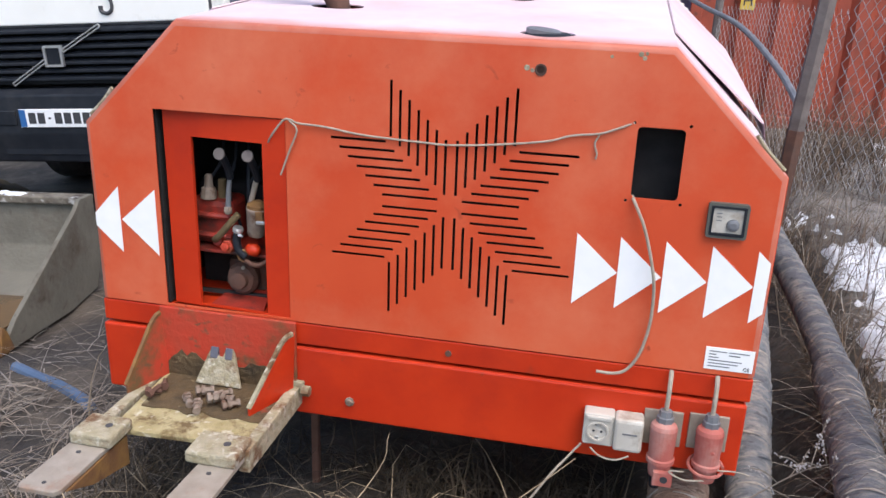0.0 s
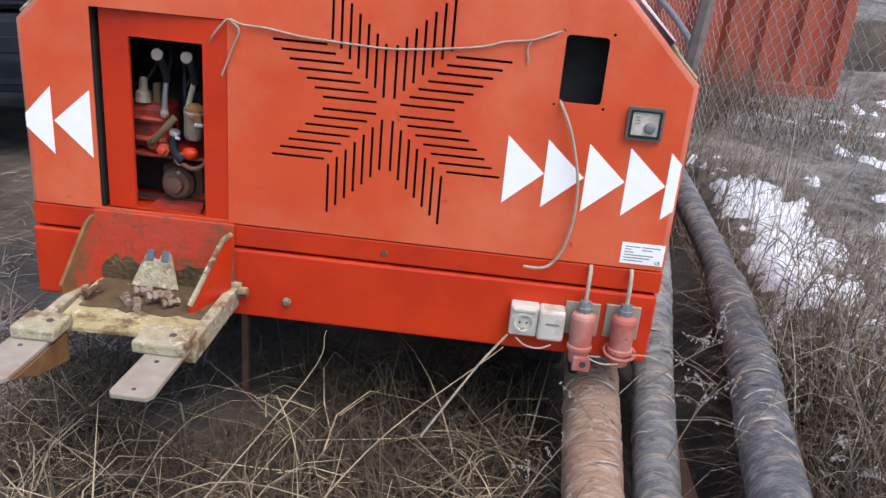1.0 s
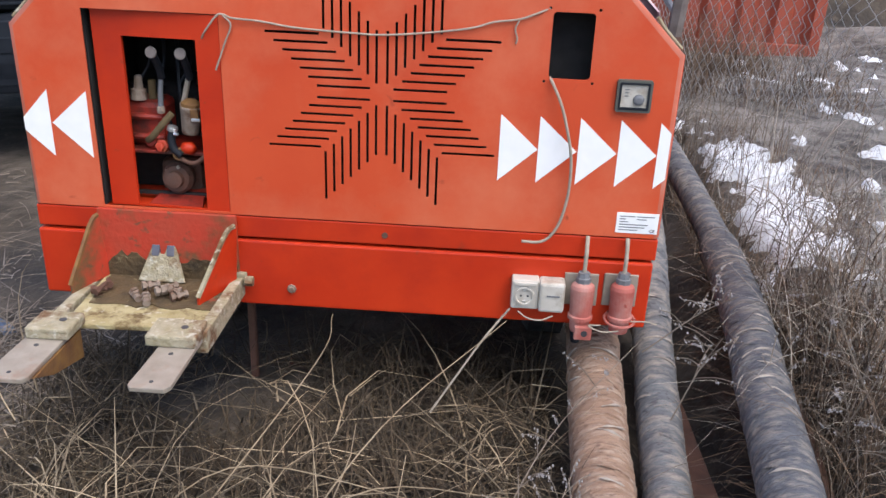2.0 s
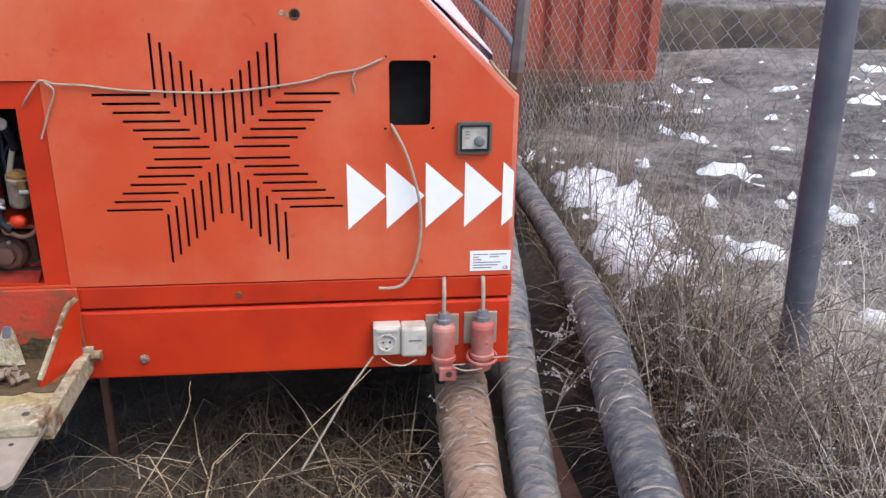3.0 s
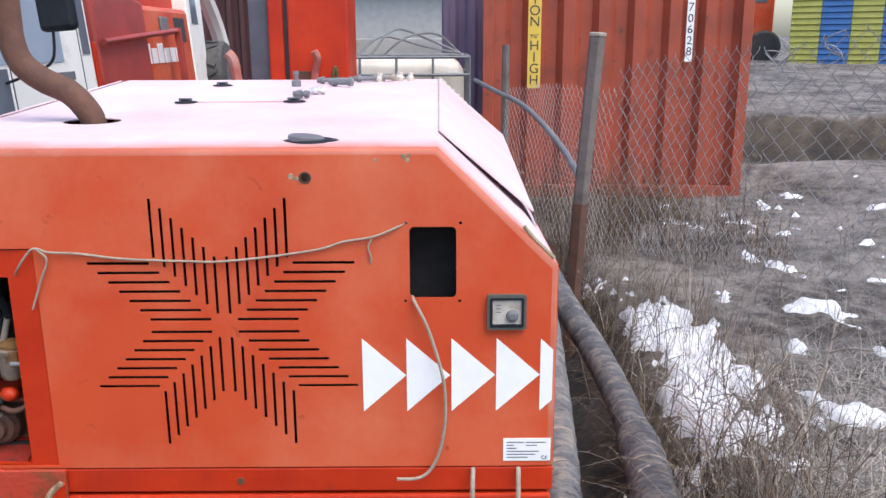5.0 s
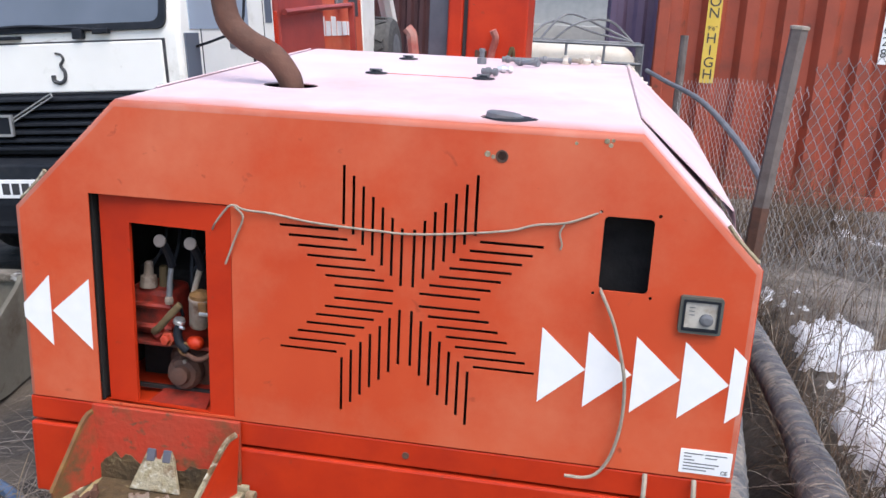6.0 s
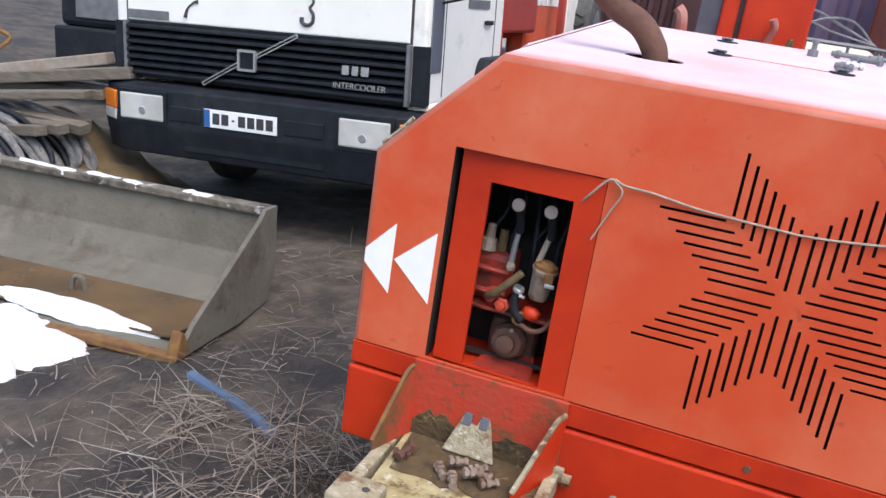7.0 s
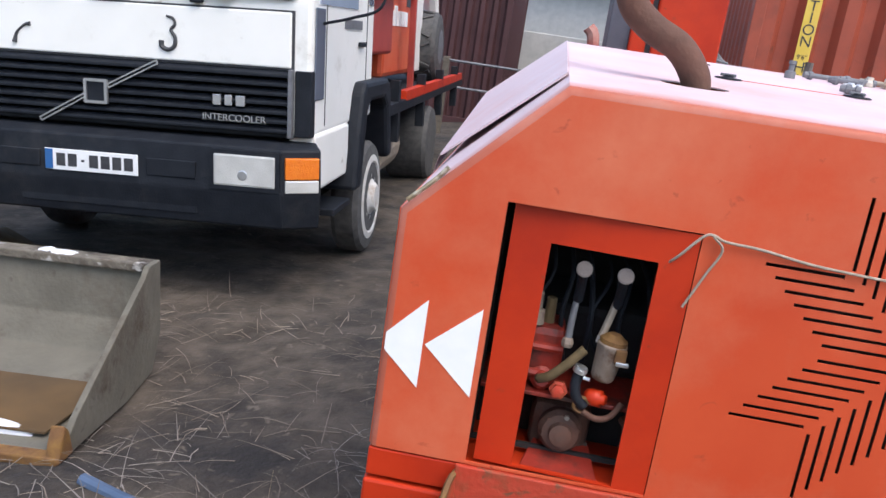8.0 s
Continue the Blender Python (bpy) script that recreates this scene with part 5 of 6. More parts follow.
part("chain_link", chain_link((1.483, 2.60, 0), (1.975, 1.983, 0), 0.62, 1.55, 0.66, 1.66, 0.056, 0.0024, 1, 0.75), WIRENET, fence, "galvanised wire mesh bunched together")
part("chain_link", chain_link((1.975, 1.983, 0), (2.79, 0.96, 0), 0.66, 1.66, 0.72, 1.82, 0.090, 0.0027, 7, 0.56), WIRENET, fence, "galvanised wire mesh, stretched and torn")
part("chain_link", chain_link((1.065, 4.53, 0), (1.483, 2.60, 0), 0.4, 1.34, 0.5, 1.44, 0.066, 0.0015, 2), WIRENET, fence)
part("post", tube([(2.82, 0.94, 0.35), (2.82, 0.94, 1.2), (2.81, 0.94, 1.95)], 0.028, 8, 3), OLDPOST, fence)
for k, (x, y, z, u) in enumerate(((2.02, 1.93, 1.66, 1.0), (2.05, 1.89, 1.63, 0.8), (2.17, 1.74, 1.70, 0.7))):
    part("wire_tangle", tube([Vector((x + 0.04 * u * math.sin(2.1 * j + k), y - 0.05 * u * math.sin(2.1 * j + k), z + 0.05 * u * math.cos(1.3 * j) - 0.012 * j)) for j in range(9)], 0.0028, 5, 4), WIRENET, fence, "loose curled wire end")


# ---- shipping containers ----
def corrugated(width, height, pitch, deep, seed=0):
    """A corrugated wall in x and z, trapezoid ribs, facing -y."""
    bm = bmesh.new()
    xs = []
    n = int(round(width / pitch))
    p = width / n
    for i in range(n):
        xs += [(i * p, 0), (i * p + p * 0.32, 0), (i * p + p * 0.5, deep), (i * p + p * 0.82, deep)]
    xs.append((width, 0))
    lo = [bm.verts.new((x, y, 0)) for x, y in xs]
    hi = [bm.verts.new((x, y, height)) for x, y in xs]
    for i in range(len(xs) - 1):
        bm.faces.new((lo[i], lo[i + 1], hi[i + 1], hi[i]))
    return bm


def container(m, mat, label, length=6.06, pitch=0.34):
    c = thing("shipping_container", m, label, "container", "shipping containers")
    w, h = 2.44, 2.9
    e = part("end_wall", corrugated(w - 0.20, h - 0.24, pitch, 0.075), mat, c)
    e.matrix_basis = pose(0.10, 0.03, 0.12)
    for x in (0.0, w):
        sd = part("side_wall", corrugated(length - 0.2, h - 0.24, 0.278, 0.036), mat, c)
        sd.matrix_basis = pose(0.03, length - 0.1, 0.12, 0, 0, -90) if x == 0 else pose(w - 0.03, 0.1, 0.12, 0, 0, 90)
    for x in (0, w - 0.10):
        for y in (0, length - 0.1):
            part("corner_post", box(x, x + 0.10, y, y + 0.10, 0, h, 0.008), mat, c)
    for z in (0, h - 0.12):
        for y in (0, length - 0.1):
            part("cross_rail", box(0.10, w - 0.10, y, y + 0.08, z, z + 0.12, 0.006), mat, c)
        for x in (0, w - 0.08):
            part("long_rail", box(x, x + 0.08, 0.10, length - 0.10, z, z + 0.12, 0.006), mat, c)
    part("far_wall", box(0.1, w - 0.1, length - 0.05, length - 0.03, 0.1, h - 0.1), mat, c)
    part("top", box(0.05, w - 0.05, 0.05, length - 0.05, h - 0.02, h), mat, c)
    return c


red_box = container(pose(0.978, 6.25, 0.22, 0, 0, -3.5), CONTAINER, "red-brown corrugated container with a yellow height notice")
sign = part("height_notice", box(0.415, 0.535, 0.022, 0.030, 1.03, 2.30), YELLOW, red_box, "yellow vertical notice with black capitals")
for i, ch in enumerate("CAUTION"):
    letters(ch, 0.125, INK, pose(0.475, 0.0205, 2.22 - 0.088 * i * 1.12, 90, 0, 0) @ pose(0, 0, 0, 0, 0, 0), sign)
letters("9'6\"", 0.055, INK, pose(0.475, 0.0205, 1.500, 90), sign)
for i, ch in enumerate("HIGH"):
    letters(ch, 0.125, INK, pose(0.475, 0.0205, 1.415 - 0.104 * i, 90), sign)
strip = part("number_strip", box(1.85, 1.915, 0.022, 0.030, 1.27, 2.40), WHITE, red_box, "white vertical strip with dark numerals")
for i, ch in enumerate("70628"):
    letters(ch, 0.105, INK, pose(1.882, 0.0205, 1.75 - 0.098 * i, 90), strip)
purple_box = container(pose(0.64, 12.6, 0.2), PURPLE, "dull purple corrugated container")
maroon_box = container(pose(-3.9, 13.5, -0.1, 0, 0, 0), MAROON, "dark maroon container standing behind a tube handrail", 6.06, 0.22)

# ---- liquid tank in its cage ----
ibc = thing("ibc_tank", pose(-0.36, 5.2, 0.22), "milky plastic tank in a steel tube cage", "tank")
part("bottle", box(0.04, 1.14, 0.04, 0.96, 0.16, 1.33, 0.14, seg=4), TANK, ibc, smooth=True)
part("filler", disc((0.6, 0.5, 1.27), (0, 0, 1), [(0, 0.12), (0.05, 0.12), (0.06, 0.10)], 18), TANK, ibc)
for z in (0.20, 0.55, 0.90, 1.20, 1.34):
    for a, b in (((0, 0), (1.18, 0)), ((1.18, 0), (1.18, 1.0)), ((1.18, 1.0), (0, 1.0)), ((0, 1.0), (0, 0))):
        part("cage_rail", tube([(a[0], a[1], z), (b[0], b[1], z)], 0.014, 6, 1), GREY, ibc)
for k in range(5):
    x = 1.18 * k / 4
    for y in (0, 1.0):
        part("cage_upright", tube([(x, y, 0.15), (x, y, 1.35)], 0.012, 6, 1), GREY, ibc)
for k in range(1, 4):
    for x in (0, 1.18):
        part("cage_upright", tube([(x, k / 4, 0.15), (x, k / 4, 1.35)], 0.012, 6, 1), GREY, ibc)
part("pallet", box(-0.02, 1.20, -0.02, 1.02, -0.12, 0.14, 0.01), GREY, ibc)
for k in range(3):
    part("bent_bar", tube([(0.25 + 0.1 * k, 0.2 + 0.1 * (k % 3), 1.34), (0.45 + 0.11 * k, 0.4, 1.50 + 0.06 * (k % 2)), (0.8 + 0.06 * k, 0.6, 1.42 + 0.05 * (k % 3)), (1.12, 0.5 + 0.07 * k, 1.36)], 0.010, 6, 5), GREY, ibc, "bent steel bar on the cage")

# ---- red mast behind the machine ----
mast = thing("red_mast", pose(-0.195, 2.62, -0.05), "tall red steel column with a dark slot", "mast")
part("column", box(-0.09, -0.012, 0.0, 0.40, 0.0, 4.0, 0.012), RED, mast)
part("column", box(0.012, 0.315, -0.02, 0.40, 0.0, 4.0, 0.012), RED, mast)
part("slot", box(-0.012, 0.012, 0.02, 0.36, 0.0, 4.0), INK, mast)
part("side_guide", box(-0.19, -0.09, 0.03, 0.36, 0.0, 1.95, 0.004), POLE, mast)
part("foot_tray", box(-0.26, 0.30, -0.10, -0.02, 1.50, 1.535, 0.006), RED, mast)
part("hook", tube([(-0.24, -0.06, 1.52), (-0.25, -0.06, 1.60), (-0.26, -0.06, 1.66), (-0.285, -0.06, 1.69)], 0.028, 8, 5), PINK, mast)
part("lever", tube([(0.14, -0.05, 1.53), (0.15, -0.05, 1.60), (0.165, -0.06, 1.66), (0.15, -0.07, 1.70)], 0.018, 8, 5), PINK, mast)
part("shackle", tube([(0.22, -0.04, 1.52), (0.235, -0.05, 1.58), (0.25, -0.05, 1.62), (0.26, -0.04, 1.55)], 0.010, 6, 5), OLIVE, mast)
part("rust_patch", box(0.06, 0.12, -0.026, -0.018, 1.53, 1.60, 0.003), RUST, mast)
# loose fittings on the machine's roof
for x, y, ang, ln, mat in ((0.145, 1.27, 12, 0.16, GREY), (0.20, 1.20, -35, 0.12, GREY), (0.165, 0.95, 8, 0.05, CHROME), (0.27, 1.32, 10, 0.14, GREY), (0.34, 1.36, -20, 0.10, WIRE), (0.13, 0.86, -12, 0.05, GREY)):
    z = TOPZ + side_z(y)
    c, s = math.cos(radians(ang)), math.sin(radians(ang))
    tagged(part("pipe_fitting", disc((x, y, z + 0.013), (c, s, 0), [(0, 0.009), (0.012, 0.010), (0.014, 0.013), (0.026, 0.013), (0.028, 0.008), (ln * 0.7, 0.008), (ln * 0.7 + 0.002, 0.012), (ln * 0.7 + 0.014, 0.011)], 10), mat), "grey metal hose fitting lying on the roof", "fitting", "loose fittings on the roof")
tagged(part("pipe_fitting", disc((0.085, 1.19, TOPZ + side_z(1.19)), (0, 0, 1), [(0, 0.016), (0.020, 0.016), (0.022, 0.008), (0.040, 0.008), (0.042, 0.011), (0.052, 0.010)], 12), GREY), "upright pale metal valve on the roof", "fitting", "loose fittings on the roof")
for x, y, r in ((0.36, 1.34, 0.016), (0.43, 1.38, 0.018), (0.47, 1.36, 0.013)):
    tagged(part("pipe_fitting", disc((x, y, TOPZ + side_z(y)), (0.1, 0, 1), [(0, r), (0.012, r * 1.05), (0.020, r * 0.7), (0.030, r * 0.65)], 10), TANK), "pale round cap lying on the roof", "fitting", "loose fittings on the roof")

# ---- far things ----
house = thing("house", pose(0.2, 22, 0.0), "pale rendered house with a blue-grey sheet roof", "house")
part("wall", box(-3.5, 3.5, 0, 6, -0.2, 3.2, 0.02), CONCRETE, house)
part("roof", prism([(-0.5, 3.1), (3.0, 5.2), (6.5, 3.1), (6.5, 3.2), (3.0, 5.35), (-0.5, 3.2)], -3.9, 3.9, "x"), STEELROOF, house)
for x in (2.3,):
    w = part("window", box(x, x + 1.0, -0.02, 0.02, 1.1, 2.4), GLASS, house)
    part("frame", sheet(rect(x - 0.06, x + 1.06, 1.04, 2.46), [rect(x, x + 1.0, 1.1, 2.4)], -0.05, 0.02), WHITE, w)
wall_far = tagged(part("yard_wall", box(-9, 3.0, 19.9, 20.2, -0.3, 1.7, 0.02), CONCRETE), "pale grey block wall at the yard's end", "wall", kind="structure")


def cabin(m, n):
    c = thing("site_cabin", m, "yellow-green and blue slatted site cabin", "cabin", "site cabins")
    for k in range(n):
        mat = LIME if k % 2 == 0 else BLUE
        x = k * 0.62
        b = part("cladding", box(x, x + 0.62, 0, 2.2, 0, 2.3), mat, c)
        for j in range(17):
            part("slat", prism([(-0.03, 0.05 + 0.13 * j), (0.0, 0.03 + 0.13 * j), (0.0, 0.15 + 0.13 * j)], x + 0.01, x + 0.61, "x"), mat, b)
    part("roof_edge", box(-0.1, n * 0.62 + 0.1, -0.15, 2.3, 2.3, 2.42, 0.01), GREY, c)
    return c


cabin(pose(8.55, 18.0, 1.02, 0, 0, -26), 7)
digger = thing("orange_truck", pose(8.0, 20.6, 1.05, 0, 0, -10), "orange lorry cab in the distance", "truck")
part("cab", box(-0.2, 1.1, 0, 1.6, 0.55, 2.6, 0.08), ORANGE, digger)
part("window", box(0.2, 0.9, -0.012, 0.02, 1.5, 2.2), GLASS, digger)
part("chassis", box(-0.2, 1.2, 0.1, 3, 0.3, 0.55, 0.02), INK, digger)
for x in (0.1, 0.9):
    part("wheel", disc((x, -0.05, 0.40), (0, 1, 0), [(0, 0.36), (0.03, 0.42), (0.25, 0.42)], 20), TYRE, digger)

# handrail in front of the maroon containers
rail = thing("handrail", pose(-3.2, 11.8, -0.1), "grey tube handrail with timber posts", "railing")
for z in (0.75, 1.15):
    part("rail_tube", tube([(-2.0, 0, z), (1.5, 0, z), (4.2, 0, z)], 0.022, 6, 2), GREY, rail)
for k in range(5):
    part("rail_post", box(-1.8 + 1.35 * k, -1.70 + 1.35 * k, -0.05, 0.05, 0, 1.2, 0.006), TIMBER, rail)

# ---- scrap heap beside the lorry ----
scrap = thing("scrap_heap", pose(-4.60, 2.55, -0.28) @ Matrix.Scale(1.3, 4), "heap of cable, timber and sacking beside the lorry", "scrap heap")
random.seed(9)
bm = bmesh.new()
n1, n2 = 26, 26
vs = [[bm.verts.new((-1.0 + 2.0 * i / n1, -0.7 + 1.5 * j / n2, max(-0.05, (0.55 * math.exp(-((i / n1 - 0.5) * 2.6) ** 2 - ((j / n2 - 0.6) * 2.6) ** 2)) + 0.10 * noise.noise(Vector((i * 0.4, j * 0.4, 3))) - 0.05))) for i in range(n1 + 1)] for j in range(n2 + 1)]
for j in range(n2):
    for i in range(n1):
        bm.faces.new((vs[j][i], vs[j][i + 1], vs[j + 1][i + 1], vs[j + 1][i]))
part("sacking", bm, OLIVE, scrap, smooth=True)
for k in range(18):
    y, z = -0.40 + 0.035 * k, 0.22 + 0.03 * (k % 5)
    part("cable_loop", tube([(-0.9, y, z), (-0.3, y - 0.1 + 0.04 * (k % 3), z + 0.20), (0.2, y - 0.05, z + 0.18), (0.45, y - 0.1, z - 0.02), (0.1, y - 0.25, z - 0.20), (-0.5, y - 0.2, z - 0.22)], 0.014 + 0.004 * (k % 3), 10, 7), HOSE_GREY if k % 3 else RUBBER, scrap)
part("plank", box(-1.3, 0.75, 0.10, 0.24, 0.62, 0.68, 0.006, m=pose(0, 0, 0, 0, -11, 8)), TIMBER, scrap)
part("plank", box(-1.3, 0.55, -0.10, 0.0, 0.56, 0.60, 0.006, m=pose(0, 0, 0, 0, -9, 14)), TIMBER, scrap)
part("pale_beam", box(-1.3, 0.62, 0.16, 0.25, 0.66, 0.72, 0.006, m=pose(0, 0, 0, 0, -14, 10)), BARE, scrap)
for k in range(7):
    part("batten", box(-1.2 + 0.1 * k, 0.42 + 0.04 * (k % 3), 0, 0.07, 0, 0.05, 0.005, m=pose(0, -0.18 + 0.07 * k, 0.40 + 0.035 * k, 4 * (k % 3), -10 + 5 * (k % 4), 4 * k - 8)), TIMBER, scrap)
part("yellow_hose", tube([(-1.0, 0.1, 0.75), (-0.6, 0.2, 0.85), (-0.25, 0.25, 0.83), (-0.3, 0.1, 0.70)], 0.012, 8, 8), OCHRE, scrap)
tagged(part("flat_bar", tube([(-3.9, 2.15, -0.17), (-3.5, 2.0, -0.14), (-3.1, 1.95, -0.12)], 0.022, 6, 4), BARE), "pale metal bar lying on the soil", "bar")
tagged(part("flat_sheet", prism([(-4.1, 1.9), (-2.4, 2.0), (-2.5, 2.35), (-3.6, 2.5), (-4.2, 2.3)], -0.155, -0.148, "z", m=pose(0, 0, 0.03, 0, -3, 0)), GREY), "grey sheet lying on the soil", "sheet")
back_truck = thing("dark_truck", pose(-6.3, 6.2, -0.35, 0, -3, 12), "dark lorry front standing behind the scrap", "truck")
part("cab", box(-1.1, 1.1, 0, 2, 0.9, 2.6, 0.06), RUBBER, back_truck)
part("windscreen", box(-0.95, 0.95, -0.012, 0.02, 1.7, 2.35), GLASS, back_truck)
part("grille", box(-0.9, 0.9, -0.02, 0.02, 1.0, 1.5, 0.01), GREY, back_truck)
for x in (-0.8, 0.8):
    part("headlight", disc((x, 0.0, 0.75), (0, -1, 0), [(0, 0.11), (0.03, 0.10), (0.05, 0.06)], 16), LAMP, back_truck)
part("bumper", box(-1.15, 1.15, -0.06, 0.2, 0.45, 0.90, 0.03), RUBBER, back_truck)
for x in (-0.9, 0.9):
    part("wheel", disc((x - 0.12, 0.9, 0.45), (1, 0, 0), [(0, 0.40), (0.03, 0.46), (0.24, 0.46)], 24), TYRE, back_truck)


# ---- grass, weeds, snow ----
def blades(spots, mat, name, label):
    """Bent blades of two or three flat-sided joints: each spot is place, heading, lean, length, width, droop."""
    bm = bmesh.new()
    for p, head, lean, ln, w, droop in spots:
        d = Vector((math.cos(head), math.sin(head), 0))
        s = Vector((-d.y, d.x, 0)) * w / 2
        prev = None
        curl = 1.1 * math.sin(37 * p.x + 53 * p.y) * droop
        for k in range(6):
            t = k / 5
            a = lean + droop * t * t
            d = Vector((math.cos(head + curl * t), math.sin(head + curl * t), 0))
            q = p + d * (ln * t * math.sin(a)) + Vector((0, 0, ln * t * math.cos(a)))
            q.z = max(q.z, p.z - 0.03)
            ww = s * (1 - 0.8 * t)
            n = Vector((0, 0, w * 0.35)) + d * w * 0.2
            cur = [bm.verts.new(q - ww), bm.verts.new(q + ww), bm.verts.new(q + n * (1 - 0.8 * t))]
            if prev:
                for i in range(3):
                    bm.faces.new((prev[i], prev[(i + 1) % 3], cur[(i + 1) % 3], cur[i]))
            prev = cur
    me = bpy.data.meshes.new(name)
    bm.to_mesh(me)
    bm.free()
    me.materials.append(mat)
    return tagged(new(name, me), label, "grass", kind="stuff")


rnd = random.Random(11)


def weed_edge(y):
    """How far the tangled weeds reach from the hoses on to the bank."""
    return 1.31 + 0.50 * smoothstep(0.75, -0.35, y)


def by_pole(x, y):
    """The trodden spot before the round post, where little grows."""
    return abs(x - 1.655 - 0.6 * y) < 0.10 and -0.50 < y < 0.06 and noise.noise(Vector((x * 9, y * 9, 3))) > -0.3


def in_weeds(x, y):
    return not by_pole(x, y) and 1.26 - 0.14 * smoothstep(0.5, -0.6, y) < x < weed_edge(y) + 0.02 + 0.12 * noise.noise(Vector((x * 3, y * 2.2, 5)))



def scatter(n, x0, x1, y0, y1, ln, lean, width, keep=lambda x, y: True, lift=0.0, bend=0.9):
    out = []
    for _ in range(n):
        x, y = rnd.uniform(x0, x1), rnd.uniform(y0, y1)
        if not keep(x, y):
            continue
        out.append((Vector((x, y, land(x, y) + rnd.uniform(0, lift))), rnd.uniform(0, 6.28), rnd.uniform(*lean), rnd.uniform(*ln), rnd.uniform(*width), rnd.uniform(-0.1, bend)))
    return out


def not_hose(x, y):
    return not (0.60 < x < 1.22 and y < 0.3)


def bare_soil(x, y):
    """The scraped patch under the towing bracket and the machine's front."""
    return ((x + 0.38) / 0.28) ** 2 + ((y - 0.15) / 0.17) ** 2 < 1 + 0.5 * noise.noise(Vector((x * 4, y * 4, 1)))


def front_grass(x, y):
    return not_hose(x, y) and not bare_soil(x, y)


SPOTS = ((1.50, 2.28, 0.11, 0.28, 0.95), (1.47, 1.72, 0.13, 0.34, 0.90), (1.62, 1.90, 0.16, 0.30, 0.75), (1.52, 1.02, 0.16, 0.22, 1.15), (1.70, 0.98, 0.16, 0.20, 1.10), (1.80, 1.38, 0.13, 0.20, 0.95), (1.60, 1.30, 0.16, 0.18, 0.9), (2.06, 0.93, 0.13, 0.09, 0.95), (2.45, 2.20, 0.16, 0.12, 1.0), (2.55, 2.88, 0.26, 0.08, 0.95), (3.0, 2.70, 0.16, 0.10, 0.95), (3.35, 3.50, 0.34, 0.09, 0.95), (1.83, -0.08, 0.11, 0.09, 1.0), (1.88, -0.22, 0.10, 0.06, 0.9), (1.52, 0.48, 0.06, 0.05, 0.95), (2.3, 0.15, 0.12, 0.06, 0.8), (2.0, 2.35, 0.12, 0.07, 0.85), (3.15, 2.08, 0.18, 0.07, 0.9), (4.3, 4.4, 0.5, 0.12, 0.9), (3.9, 2.9, 0.3, 0.10, 0.85), (2.15, 1.62, 0.10, 0.06, 0.8))


def snow_cover(x, y):
    return sum(h * math.exp(-((x - a) / p) ** 2 - ((y - b) / q) ** 2) for a, b, p, q, h in SPOTS)


def off_snow(x, y):
    return snow_cover(x, y) < 0.45 or rnd.random() < 0.28


blades(scatter(1700, -0.95, 0.66, -1.5, 0.06, (0.18, 0.62), (0.6, 1.55), (0.0024, 0.0062), lambda x, y: front_grass(x, y) and noise.noise(Vector((x * 2.6, y * 2.6, 7))) > -0.12, 0.12, 2.4), STRAW, "dry_grass", "matted dry straw-coloured grass before the machine")
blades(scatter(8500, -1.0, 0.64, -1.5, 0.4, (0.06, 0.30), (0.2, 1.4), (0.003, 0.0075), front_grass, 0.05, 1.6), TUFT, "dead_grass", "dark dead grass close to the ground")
blades(scatter(7500, 1.10, 1.95, -1.4, 4.4, (0.12, 0.40), (0.0, 1.2), (0.0016, 0.0042), in_weeds, 0.05, 1.4), WEED, "dead_weeds", "grey-brown dead weeds along the fence")
blades(scatter(19000, 1.06, 1.95, -1.5, 4.0, (0.06, 0.24), (0.1, 1.4), (0.002, 0.0060), in_weeds, 0.08, 1.3), BROWNWEED, "dead_grass", "brown matted grass on the bank")
blades(scatter(900, 1.20, 1.95, -1.3, 2.8, (0.22, 0.62), (0.0, 0.9), (0.0020, 0.0040), lambda x, y: in_weeds(x, y) or (x > 1.5 and rnd.random() < 0.25), 0.03, 0.9) + scatter(1900, 1.36, 2.1, -1.3, 0.25, (0.08, 0.34), (0.2, 1.4), (0.0020, 0.0046), lambda x, y: not by_pole(x, y), 0.06, 1.2), STALK, "pale_stalks", "pale dry stalks standing among the weeds")
blades(scatter(480, 1.33, 1.85, 0.35, 2.5, (0.12, 0.38), (0.0, 0.7), (0.0022, 0.0042), lambda x, y: True, 0.02, 0.8), BROWNWEED, "thin_weeds", "thin brown stems standing in the snow")
blades(scatter(1700, 1.45, 3.2, -1.4, 3.5, (0.15, 0.50), (0.1, 1.2), (0.0014, 0.0032), off_snow, 0.02), MEADOW, "thin_weeds", "thin pale weed stems on the turf")
blades(scatter(17000, 1.32, 6.0, -1.2, 7.0, (0.03, 0.12), (0.6, 1.5), (0.002, 0.006), off_snow, 0.012), MEADOW, "short_grass", "short bleached winter grass")
blades(scatter(9000, 1.38, 3.0, -1.2, 1.6, (0.04, 0.16), (0.5, 1.5), (0.002, 0.005), lambda x, y: not in_weeds(x, y) and off_snow(x, y), 0.015), PALETURF, "short_grass", "pale bleached tussocks on the bank")
blades(scatter(700, -3.2, -0.85, -0.6, 1.3, (0.08, 0.32), (1.2, 1.57), (0.0022, 0.0055), lambda x, y: noise.noise(Vector((x * 1.5, y * 1.5, 2))) > -0.1, 0.02), MEADOW, "straw_litter", "scattered straw on trodden soil")
